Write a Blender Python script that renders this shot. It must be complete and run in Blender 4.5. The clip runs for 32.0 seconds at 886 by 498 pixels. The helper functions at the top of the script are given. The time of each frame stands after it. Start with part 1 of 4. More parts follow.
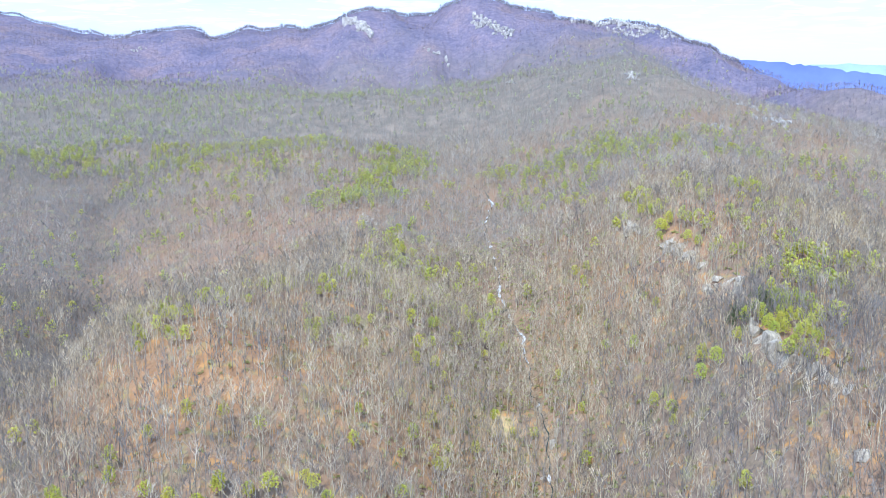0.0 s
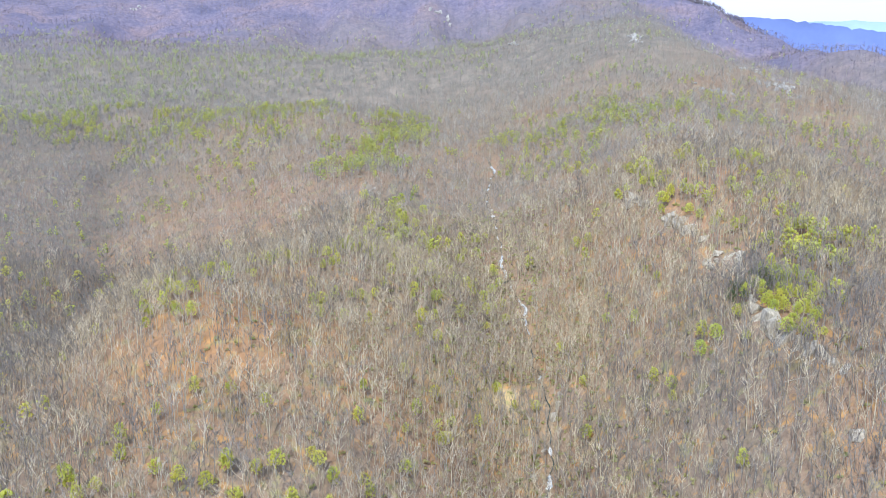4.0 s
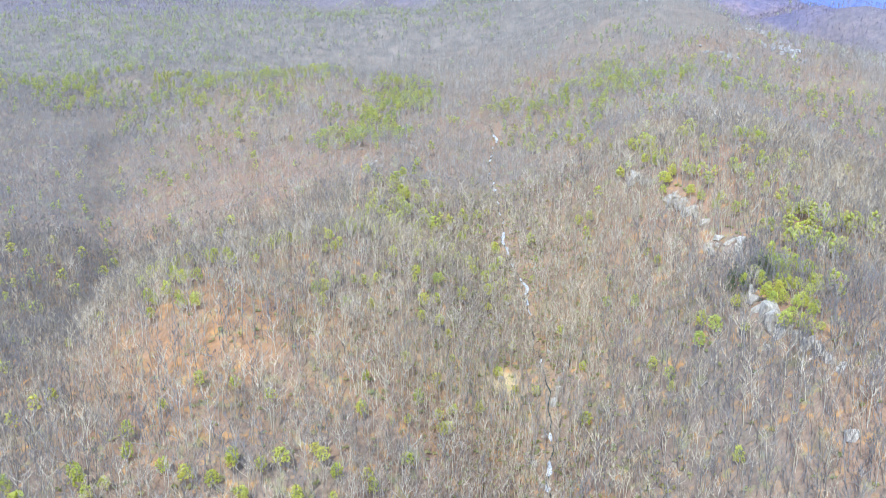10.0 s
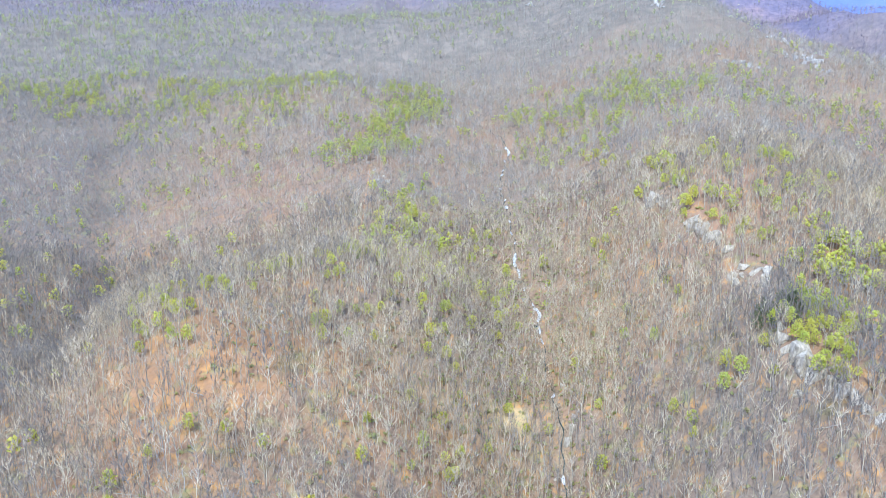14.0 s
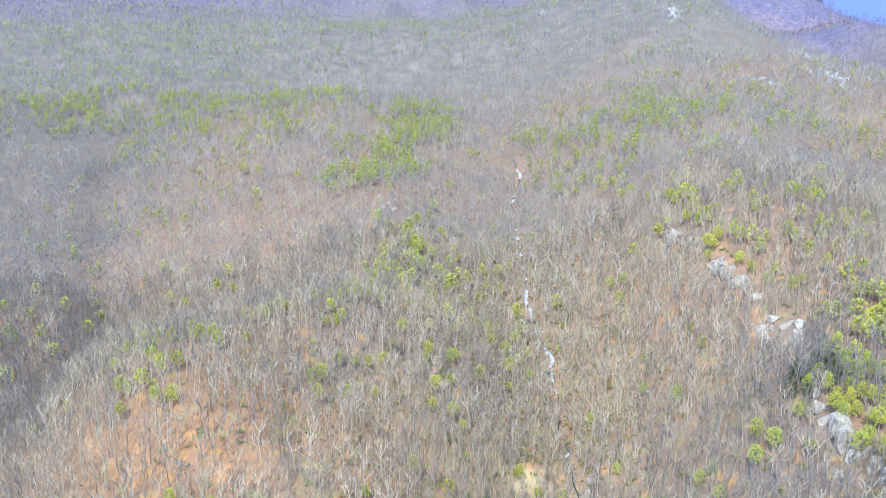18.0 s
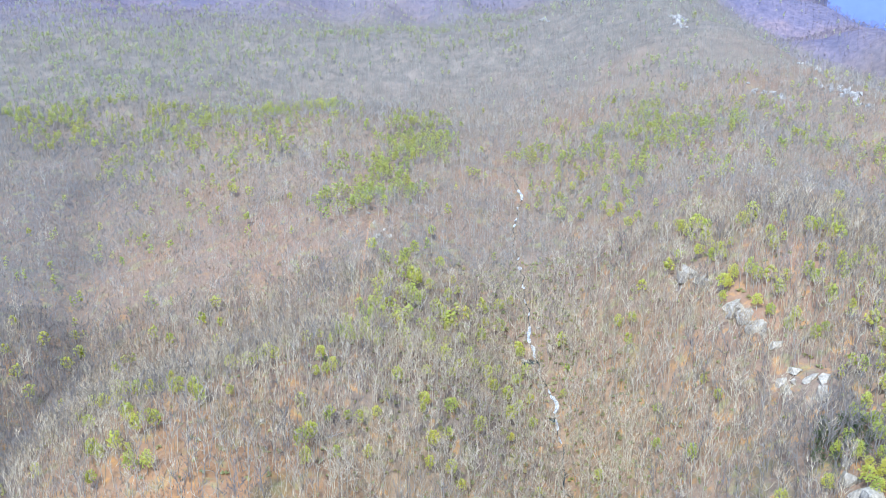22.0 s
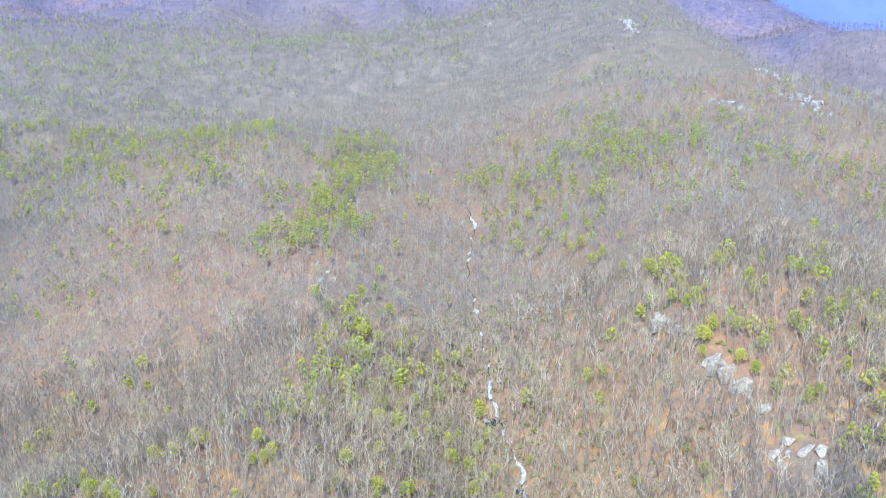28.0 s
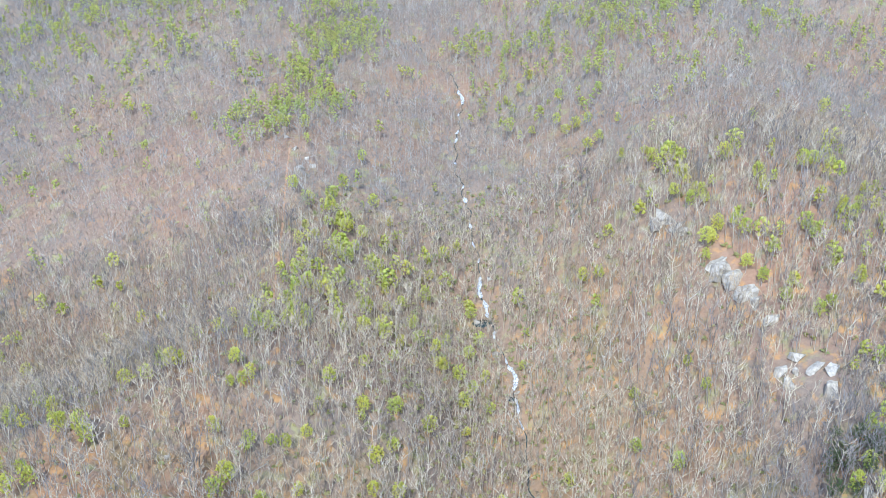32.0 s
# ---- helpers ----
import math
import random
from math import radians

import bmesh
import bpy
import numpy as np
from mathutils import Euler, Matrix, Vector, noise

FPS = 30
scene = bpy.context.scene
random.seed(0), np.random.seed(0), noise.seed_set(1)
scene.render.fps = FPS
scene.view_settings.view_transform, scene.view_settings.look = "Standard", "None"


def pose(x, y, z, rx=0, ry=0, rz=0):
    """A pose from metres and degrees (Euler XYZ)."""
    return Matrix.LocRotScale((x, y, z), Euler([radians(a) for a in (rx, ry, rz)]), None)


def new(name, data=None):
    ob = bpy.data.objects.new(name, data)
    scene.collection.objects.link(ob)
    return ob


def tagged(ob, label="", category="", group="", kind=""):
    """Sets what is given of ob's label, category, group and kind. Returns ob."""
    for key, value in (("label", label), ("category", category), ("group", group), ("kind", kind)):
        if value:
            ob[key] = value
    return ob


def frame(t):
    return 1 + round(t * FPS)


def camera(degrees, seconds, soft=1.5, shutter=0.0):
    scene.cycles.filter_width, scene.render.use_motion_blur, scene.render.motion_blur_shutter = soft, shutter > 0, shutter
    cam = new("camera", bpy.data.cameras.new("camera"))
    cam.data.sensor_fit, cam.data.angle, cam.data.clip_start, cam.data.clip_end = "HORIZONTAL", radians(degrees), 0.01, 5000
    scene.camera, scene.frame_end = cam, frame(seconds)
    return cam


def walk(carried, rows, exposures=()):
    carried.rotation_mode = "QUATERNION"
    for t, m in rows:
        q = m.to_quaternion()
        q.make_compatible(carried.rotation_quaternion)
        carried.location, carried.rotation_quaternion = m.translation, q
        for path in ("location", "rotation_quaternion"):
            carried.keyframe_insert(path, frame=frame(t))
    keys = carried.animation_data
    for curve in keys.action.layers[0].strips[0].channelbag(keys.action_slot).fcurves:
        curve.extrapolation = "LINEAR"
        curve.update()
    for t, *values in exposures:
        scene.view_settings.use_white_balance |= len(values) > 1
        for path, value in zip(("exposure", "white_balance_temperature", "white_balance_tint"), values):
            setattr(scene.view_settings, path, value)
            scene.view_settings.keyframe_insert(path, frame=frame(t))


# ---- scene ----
cam = camera(49.57, 32.0, soft=0.85)
# seconds, x, y, z, tilt, heading, lean
FLIGHT = [
    (0.0, -0.4, 2.0, 224.7, -11.29, -0.08, -0.05),
    (0.5, -0.3, 1.6, 227.1, -8.93, -0.06, 0.03),
    (1.0, -0.1, 1.1, 228.8, -4.56, -0.03, 0.03),
    (1.5, 0.0, 0.6, 229.5, -1.18, -0.01, 0.01),
    (2.0, 0.0, 0.0, 230.0, -0.00, -0.00, -0.00),
    (2.5, -0.1, -0.1, 230.8, -0.97, 0.01, -0.01),
    (3.0, -0.7, -0.2, 231.6, -4.09, 0.00, 0.08),
    (3.5, -1.2, -0.2, 233.0, -9.23, -0.01, 0.05),
    (4.0, -1.4, 0.3, 235.7, -13.92, -0.01, -0.02),
    (4.5, -1.5, 1.0, 238.5, -16.55, -0.02, -0.05),
    (6.5, -1.0, 0.2, 245.5, -16.95, 0.08, -0.15),
    (7.0, -0.9, -0.1, 247.6, -17.00, 0.09, -0.16),
    (7.5, -0.9, -0.4, 249.4, -17.05, 0.10, -0.18),
    (8.0, -1.0, -0.5, 251.1, -17.12, 0.09, -0.14),
    (8.5, -0.8, 0.1, 252.8, -17.10, 0.12, -0.16),
    (9.0, -0.7, 1.0, 254.4, -17.10, 0.17, -0.18),
    (9.5, -0.7, 2.1, 256.4, -17.20, 0.17, -0.16),
    (10.0, -0.6, 4.1, 258.1, -17.22, 0.18, -0.14),
    (10.5, -0.5, 6.6, 259.1, -17.22, 0.20, -0.19),
    (11.0, -0.4, 9.8, 259.6, -17.25, 0.21, -0.14),
    (11.5, 0.0, 13.8, 259.8, -17.24, 0.23, -0.11),
    (12.0, 0.3, 18.2, 260.0, -17.24, 0.25, -0.11),
    (12.5, 0.4, 22.6, 260.2, -17.23, 0.28, -0.06),
    (13.0, 0.5, 27.4, 260.8, -17.22, 0.39, 0.01),
    (13.5, 0.7, 31.7, 262.5, -17.27, 0.62, 0.00),
    (14.0, 1.1, 36.4, 264.3, -17.29, 0.90, 0.04),
    (14.5, 1.5, 41.4, 266.2, -17.33, 1.11, 0.12),
    (16.5, 1.6, 62.0, 273.1, -17.42, 1.47, 0.28),
    (17.0, 1.4, 67.0, 274.7, -17.44, 1.47, 0.29),
    (17.5, 1.4, 72.1, 276.3, -17.45, 1.48, 0.32),
    (18.0, 1.2, 77.3, 277.8, -17.45, 1.46, 0.34),
    (18.5, 1.0, 82.3, 279.6, -17.47, 1.44, 0.35),
    (19.0, 0.7, 87.8, 281.3, -17.54, 1.39, 0.50),
    (20.5, 0.5, 102.3, 285.7, -17.63, 1.42, 0.44),
    (21.0, 0.1, 106.5, 287.3, -17.66, 1.38, 0.51),
    (21.5, 0.3, 111.0, 289.2, -17.71, 1.38, 0.46),
    (22.0, 0.4, 115.5, 290.9, -17.75, 1.38, 0.45),
    (22.5, 0.3, 120.1, 292.6, -17.77, 1.37, 0.44),
    (23.0, 0.0, 124.6, 294.4, -17.82, 1.30, 0.47),
    (23.5, -0.1, 129.8, 295.9, -17.87, 1.30, 0.46),
    (24.0, -0.2, 134.8, 297.5, -17.90, 1.28, 0.48),
    (24.5, -0.2, 139.6, 299.1, -17.95, 1.15, 0.43),
    (25.0, -0.4, 144.3, 300.7, -18.00, 1.10, 0.42),
    (25.5, -0.9, 149.6, 301.6, -17.96, 0.53, 0.37),
    (27.5, -1.4, 170.2, 303.1, -18.05, -1.84, -0.29),
    (28.0, -0.8, 175.1, 304.2, -18.12, -1.82, -0.32),
    (28.5, -1.0, 180.2, 305.2, -18.15, -1.86, -0.30),
    (29.0, -1.4, 185.4, 306.2, -18.20, -1.97, -0.27),
    (29.5, -1.4, 190.2, 307.4, -18.25, -2.21, -0.30),
    (30.0, -1.0, 195.2, 308.6, -18.31, -2.55, -0.37),
    (30.5, -0.6, 200.1, 309.4, -18.43, -2.68, -0.36),
    (31.0, -0.3, 204.8, 311.0, -20.10, -2.65, -0.43),
    (31.5, 0.1, 210.1, 313.7, -23.97, -2.63, -0.48),
    (32.0, 0.2, 216.1, 316.8, -27.46, -2.67, -0.55),
]

EXPOSURE = [(t, stops + (0.31 if t > 5 else 0.28 if t > 3.7 or t < 0.7 else 0.14 if t < 1.2 else 0.09), warmth, 7) for t, stops, warmth in ((0.0, 0.37, 5600), (0.5, 0.25, 5950), (1.0, -0.03, 6100), (1.5, -0.27, 6200), (2.5, -0.42, 6350), (3.0, -0.4, 6500),
            (3.5, 0.03, 6400), (4.0, 0.3, 6080), (4.5, 0.46, 6000), (6.5, 0.49, 5750), (9.0, 0.49, 5560), (17.0, 0.5, 5500), (29.0, 0.48, 5520), (32.0, 0.47, 5450))]
walk(cam, [(t, pose(x, y, z, 90 + tilt, 0, heading) @ pose(0, 0, 0, 0, 0, lean)) for t, x, y, z, tilt, heading, lean in FLIGHT],
     EXPOSURE)

# ---- sky and sun ----
SUN_ELEVATION, SUN_AZIMUTH = 49.0, 194.0        # degrees; azimuth clockwise from +y


def build_world():
    world = bpy.data.worlds.new("sky")
    scene.world = world
    world.use_nodes = True
    nt = world.node_tree
    nt.nodes.clear()
    out = nt.nodes.new("ShaderNodeOutputWorld")
    bg = nt.nodes.new("ShaderNodeBackground")
    sky = nt.nodes.new("ShaderNodeTexSky")
    sky.sky_type, sky.sun_disc = "NISHITA", False
    sky.sun_elevation, sky.sun_rotation = radians(SUN_ELEVATION), radians(SUN_AZIMUTH)
    sky.air_density, sky.dust_density, sky.altitude = 1.0, 0.0, 2000
    # thin cloud sheets, drawn out along the horizon
    coord = nt.nodes.new("ShaderNodeTexCoord")
    sep = nt.nodes.new("ShaderNodeSeparateXYZ")
    nt.links.new(coord.outputs["Generated"], sep.inputs[0])
    up = nt.nodes.new("ShaderNodeMath")
    up.operation, up.inputs[1].default_value = "MAXIMUM", 0.0
    nt.links.new(sep.outputs["Z"], up.inputs[0])
    lift = nt.nodes.new("ShaderNodeMath")
    lift.operation, lift.inputs[1].default_value = "ADD", 0.09
    nt.links.new(up.outputs[0], lift.inputs[0])
    comb = nt.nodes.new("ShaderNodeCombineXYZ")
    for axis in ("X", "Y"):
        div = nt.nodes.new("ShaderNodeMath")
        div.operation = "DIVIDE"
        nt.links.new(sep.outputs[axis], div.inputs[0])
        nt.links.new(lift.outputs[0], div.inputs[1])
        nt.links.new(div.outputs[0], comb.inputs[axis])
    layers = []
    for scale, detail, lo, hi, strength, tint in ((0.30, 5, 0.44, 0.62, 0.6, (2.95, 3.35, 5.55)), (0.50, 6, 0.49, 0.60, 0.7, (3.4, 4.45, 6.0)), (1.0, 7, 0.53, 0.66, 0.75, (4.7, 4.95, 6.6)), (4.5, 5, 0.52, 0.68, 0.45, (4.7, 4.9, 6.7))):
        noise_node = nt.nodes.new("ShaderNodeTexNoise")
        noise_node.inputs["Scale"].default_value, noise_node.inputs["Detail"].default_value = scale, detail
        noise_node.inputs["Roughness"].default_value = 0.55
        noise_node.inputs["Distortion"].default_value = 0.3
        span = nt.nodes.new("ShaderNodeMapRange")
        span.interpolation_type = "SMOOTHSTEP"
        span.inputs["From Min"].default_value, span.inputs["From Max"].default_value = lo, hi
        span.inputs["To Max"].default_value = strength
        nt.links.new(comb.outputs[0], noise_node.inputs["Vector"])
        nt.links.new(noise_node.outputs["Fac"], span.inputs["Value"])
        layers.append((span.outputs[0], tint))
    low = nt.nodes.new("ShaderNodeMapRange")
    low.inputs["From Min"].default_value, low.inputs["From Max"].default_value = 0.0, 0.30
    low.inputs["To Min"].default_value, low.inputs["To Max"].default_value = 0.85, 0.0
    nt.links.new(up.outputs[0], low.inputs["Value"])
    haze = nt.nodes.new("ShaderNodeMixRGB")
    haze.inputs["Color2"].default_value = (2.1, 2.65, 5.35, 1)
    nt.links.new(low.outputs[0], haze.inputs["Fac"])
    nt.links.new(sky.outputs[0], haze.inputs["Color1"])
    sheet = haze.outputs[0]
    clear = nt.nodes.new("ShaderNodeMapRange")
    clear.inputs["From Min"].default_value, clear.inputs["From Max"].default_value = 0.0, 0.045
    nt.links.new(up.outputs[0], clear.inputs["Value"])
    for share, tint in layers:
        mix = nt.nodes.new("ShaderNodeMixRGB")
        thick = nt.nodes.new("ShaderNodeMath")
        thick.operation = "MULTIPLY"
        nt.links.new(share, thick.inputs[0])
        nt.links.new(clear.outputs[0], thick.inputs[1])
        share = thick.outputs[0]
        mix.inputs["Color2"].default_value = (*tint, 1)
        nt.links.new(share, mix.inputs["Fac"])
        nt.links.new(sheet, mix.inputs["Color1"])
        sheet = mix.outputs[0]
    bg.inputs["Strength"].default_value = 0.195
    nt.links.new(sheet, bg.inputs["Color"])
    nt.links.new(bg.outputs[0], out.inputs[0])


build_world()
sun = new("sun", bpy.data.lights.new("sun", "SUN"))
sun.data.energy, sun.data.angle, sun.data.color = 2.75, radians(1.5), (1.0, 0.95, 0.865)
sun.matrix_world = pose(0, 0, 600, 90 - SUN_ELEVATION, 0, 180 - SUN_AZIMUTH)


# ---- materials ----
def material(name, rough=0.9):
    m = bpy.data.materials.new(name)
    m.use_nodes = True
    b = m.node_tree.nodes["Principled BSDF"]
    b.inputs["Roughness"].default_value = rough
    b.inputs["Specular IOR Level"].default_value = 0.15
    return m, m.node_tree, b


def noise_tex(nt, scale, detail=4, rough=0.55, coords=None):
    n = nt.nodes.new("ShaderNodeTexNoise")
    n.inputs["Scale"].default_value, n.inputs["Detail"].default_value, n.inputs["Roughness"].default_value = scale, detail, rough
    nt.links.new(coords, n.inputs["Vector"])
    return n.outputs["Fac"]


def ramp(nt, fac, stops):
    r = nt.nodes.new("ShaderNodeValToRGB")
    while len(r.color_ramp.elements) < len(stops):
        r.color_ramp.elements.new(0.5)
    for e, (p, c) in zip(r.color_ramp.elements, stops):
        e.position, e.color = p, (*c, 1)
    nt.links.new(fac, r.inputs[0])
    return r.outputs[0]


def mixed(nt, a, b, fac, mode="MIX"):
    m = nt.nodes.new("ShaderNodeMixRGB")
    m.blend_type = mode
    for k, v in (("Color1", a), ("Color2", b), ("Fac", fac)):
        if isinstance(v, (int, float)):
            m.inputs[k].default_value = v
        elif isinstance(v, tuple):
            m.inputs[k].default_value = (*v, 1)
        else:
            nt.links.new(v, m.inputs[k])
    return m.outputs[0]


def bump(nt, b, height, strength, distance):
    n = nt.nodes.new("ShaderNodeBump")
    n.inputs["Strength"].default_value, n.inputs["Distance"].default_value = strength, distance
    nt.links.new(height, n.inputs["Height"])
    nt.links.new(n.outputs[0], b.inputs["Normal"])


def world_coords(nt):
    return nt.nodes.new("ShaderNodeNewGeometry").outputs["Position"]


def litter_material():
    """Fallen leaves: orange and russet drifts, bare soil and moss, at metre and slope scale."""
    m, nt, b = material("leaf_litter", 0.95)
    p = world_coords(nt)
    fine = ramp(nt, noise_tex(nt, 0.45, 8, 0.7, p), [(0.28, (0.15, 0.10, 0.072)), (0.46, (0.265, 0.18, 0.122)), (0.60, (0.38, 0.265, 0.175)), (0.78, (0.55, 0.43, 0.30))])
    drifts = ramp(nt, noise_tex(nt, 0.014, 4, 0.6, p), [(0.36, (0.28, 0.25, 0.205)), (0.50, (0.32, 0.24, 0.175)), (0.64, (0.38, 0.235, 0.145))])
    col = mixed(nt, fine, drifts, 0.5)
    # deep oak-leaf drifts, and west valley shade painted dark: centre, reach, colour
    for cx, cy, rx, ry, tone, depth in ((85, 545, 58, 105, (0.52, 0.335, 0.175), 0.7), (-110, 445, 95, 105, (0.55, 0.285, 0.115), 0.8), (0, 475, 65, 60, (0.62, 0.43, 0.21), 0.75),
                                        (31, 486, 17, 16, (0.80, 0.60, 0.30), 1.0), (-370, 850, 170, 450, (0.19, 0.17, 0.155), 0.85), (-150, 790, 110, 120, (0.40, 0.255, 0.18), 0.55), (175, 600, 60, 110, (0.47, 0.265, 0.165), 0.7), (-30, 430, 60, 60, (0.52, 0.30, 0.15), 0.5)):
        mapping = nt.nodes.new("ShaderNodeMapping")
        mapping.inputs["Location"].default_value = (-cx / rx, -cy / ry, 0)
        mapping.inputs["Scale"].default_value = (1 / rx, 1 / ry, 0)
        nt.links.new(p, mapping.inputs[0])
        length = nt.nodes.new("ShaderNodeVectorMath")
        length.operation = "LENGTH"
        nt.links.new(mapping.outputs[0], length.inputs[0])
        sway = nt.nodes.new("ShaderNodeMath")
        sway.operation, sway.inputs[1].default_value = "MULTIPLY_ADD", 2.6
        nt.links.new(noise_tex(nt, 0.075, 6, 0.7, p), sway.inputs[0])
        nt.links.new(length.outputs["Value"], sway.inputs[2])
        reach = nt.nodes.new("ShaderNodeMapRange")
        reach.inputs["From Min"].default_value, reach.inputs["From Max"].default_value = 2.3, 1.35
        reach.inputs["To Max"].default_value = depth
        nt.links.new(sway.outputs[0], reach.inputs["Value"])
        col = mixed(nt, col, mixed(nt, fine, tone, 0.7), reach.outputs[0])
    # handfuls of fresh oak leaves and of low green plants
    fresh = ramp(nt, noise_tex(nt, 0.13, 6, 0.65, p), [(0.54, (0, 0, 0)), (0.66, (0.75, 0.75, 0.75))])
    sep = nt.nodes.new("ShaderNodeSeparateXYZ")
    nt.links.new(p, sep.inputs[0])
    lower = nt.nodes.new("ShaderNodeMapRange")
    lower.inputs["From Min"].default_value, lower.inputs["From Max"].default_value = 560, 800
    lower.inputs["To Min"].default_value, lower.inputs["To Max"].default_value = 0.9, 0.25
    nt.links.new(sep.outputs["Y"], lower.inputs["Value"])
    col = mixed(nt, col, (0.66, 0.36, 0.12), mixed(nt, (0, 0, 0), fresh, lower.outputs[0]))
    lobes = nt.nodes.new("ShaderNodeMapping")
    lobes.inputs["Location"].default_value = (310, 70, 20)
    nt.links.new(p, lobes.inputs[0])
    plants = ramp(nt, noise_tex(nt, 0.10, 6, 0.65, lobes.outputs[0]), [(0.55, (0, 0, 0)), (0.68, (0.7, 0.7, 0.7))])
    col = mixed(nt, col, (0.40, 0.40, 0.17), plants)
    moss = ramp(nt, noise_tex(nt, 0.035, 5, 0.6, p), [(0.58, (0, 0, 0)), (0.74, (0.55, 0.55, 0.55))])
    col = mixed(nt, col, (0.15, 0.16, 0.07), moss)
    # grey-brown plateau floor; the mountain's grey-violet is distance haze put into the colour
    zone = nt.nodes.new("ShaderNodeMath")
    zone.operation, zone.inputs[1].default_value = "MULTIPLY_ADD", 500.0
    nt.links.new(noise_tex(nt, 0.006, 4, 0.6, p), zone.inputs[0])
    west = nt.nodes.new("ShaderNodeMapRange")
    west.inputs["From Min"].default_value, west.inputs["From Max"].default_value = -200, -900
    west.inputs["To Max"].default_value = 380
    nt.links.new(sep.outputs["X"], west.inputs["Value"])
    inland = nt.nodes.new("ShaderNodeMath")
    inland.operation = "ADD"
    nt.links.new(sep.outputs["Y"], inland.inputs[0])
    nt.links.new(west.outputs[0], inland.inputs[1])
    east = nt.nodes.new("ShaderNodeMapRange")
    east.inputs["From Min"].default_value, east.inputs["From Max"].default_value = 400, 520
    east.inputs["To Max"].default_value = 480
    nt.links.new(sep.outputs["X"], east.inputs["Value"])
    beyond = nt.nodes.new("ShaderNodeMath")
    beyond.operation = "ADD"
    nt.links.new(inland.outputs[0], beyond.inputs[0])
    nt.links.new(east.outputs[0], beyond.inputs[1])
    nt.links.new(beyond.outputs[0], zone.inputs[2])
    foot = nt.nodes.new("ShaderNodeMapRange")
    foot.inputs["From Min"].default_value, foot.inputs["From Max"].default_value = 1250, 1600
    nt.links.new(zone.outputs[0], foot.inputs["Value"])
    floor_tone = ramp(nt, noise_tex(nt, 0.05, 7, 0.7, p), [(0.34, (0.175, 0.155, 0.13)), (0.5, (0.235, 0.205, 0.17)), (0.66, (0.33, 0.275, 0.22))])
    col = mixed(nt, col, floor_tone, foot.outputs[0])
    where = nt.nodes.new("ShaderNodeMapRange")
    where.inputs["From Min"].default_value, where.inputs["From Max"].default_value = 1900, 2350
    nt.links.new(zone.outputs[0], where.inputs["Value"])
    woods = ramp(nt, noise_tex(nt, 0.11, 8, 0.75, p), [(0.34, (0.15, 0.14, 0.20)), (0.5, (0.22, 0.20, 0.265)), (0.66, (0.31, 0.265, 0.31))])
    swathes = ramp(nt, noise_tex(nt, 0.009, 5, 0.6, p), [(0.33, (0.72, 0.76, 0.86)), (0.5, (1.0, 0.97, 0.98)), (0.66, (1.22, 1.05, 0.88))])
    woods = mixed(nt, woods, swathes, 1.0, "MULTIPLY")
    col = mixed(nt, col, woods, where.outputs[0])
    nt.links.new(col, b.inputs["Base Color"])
    bump(nt, b, noise_tex(nt, 1.6, 6, 0.7, p), 0.8, 0.5)
    return m


def tree_tone(nt, spread):
    """0 to 1: one tone for each tree, with some spread among its pieces."""
    own = nt.nodes.new("ShaderNodeAttribute")
    own.attribute_name = "tone"
    isl = nt.nodes.new("ShaderNodeNewGeometry").outputs["Random Per Island"]
    obj = nt.nodes.new("ShaderNodeObjectInfo").outputs["Random"]
    add = nt.nodes.new("ShaderNodeMath")
    add.operation = "ADD"
    nt.links.new(own.outputs["Fac"], add.inputs[0])
    nt.links.new(obj, add.inputs[1])
    frac = nt.nodes.new("ShaderNodeMath")
    frac.operation = "FRACT"
    nt.links.new(add.outputs[0], frac.inputs[0])
    both = nt.nodes.new("ShaderNodeMix")
    both.inputs["Factor"].default_value = spread
    nt.links.new(frac.outputs[0], both.inputs["A"])
    nt.links.new(isl, both.inputs["B"])
    return both.outputs["Result"]


def bark_material(name, stops, scale=0.9):
    m, nt, b = material(name, 0.9)
    p = world_coords(nt)
    tone = ramp(nt, tree_tone(nt, 0.15), stops)
    drift = ramp(nt, noise_tex(nt, 0.02, 3, 0.6, p), [(0.35, (0.84, 0.84, 0.86)), (0.65, (1.0, 0.97, 0.90))])
    col = mixed(nt, tone, drift, 1.0, "MULTIPLY")
    grain = ramp(nt, noise_tex(nt, scale, 4, 0.7, p), [(0.3, (0.82, 0.82, 0.82)), (0.7, (1, 1, 1))])
    nt.links.new(mixed(nt, col, grain, 0.7, "MULTIPLY"), b.inputs["Base Color"])
    return m


def needle_material(name, stops):
    m, nt, b = material(name, 0.75)
    p = world_coords(nt)
    tone = ramp(nt, tree_tone(nt, 0.4), stops)
    drift = ramp(nt, noise_tex(nt, 0.06, 3, 0.6, p), [(0.35, (0.86, 0.93, 0.90)), (0.65, (1.05, 1.0, 0.9))])
    nt.links.new(mixed(nt, tone, drift, 1.0, "MULTIPLY"), b.inputs["Base Color"])
    # needles and leaves let some light through
    glow = nt.nodes.new("ShaderNodeBsdfTranslucent")
    blend = nt.nodes.new("ShaderNodeMixShader")
    blend.inputs[0].default_value = 0.62
    nt.links.new(b.inputs["Base Color"].links[0].from_socket, glow.inputs["Color"])
    nt.links.new(b.outputs[0], blend.inputs[1])
    nt.links.new(glow.outputs[0], blend.inputs[2])
    nt.links.new(blend.outputs[0], nt.nodes["Material Output"].inputs["Surface"])
    return m


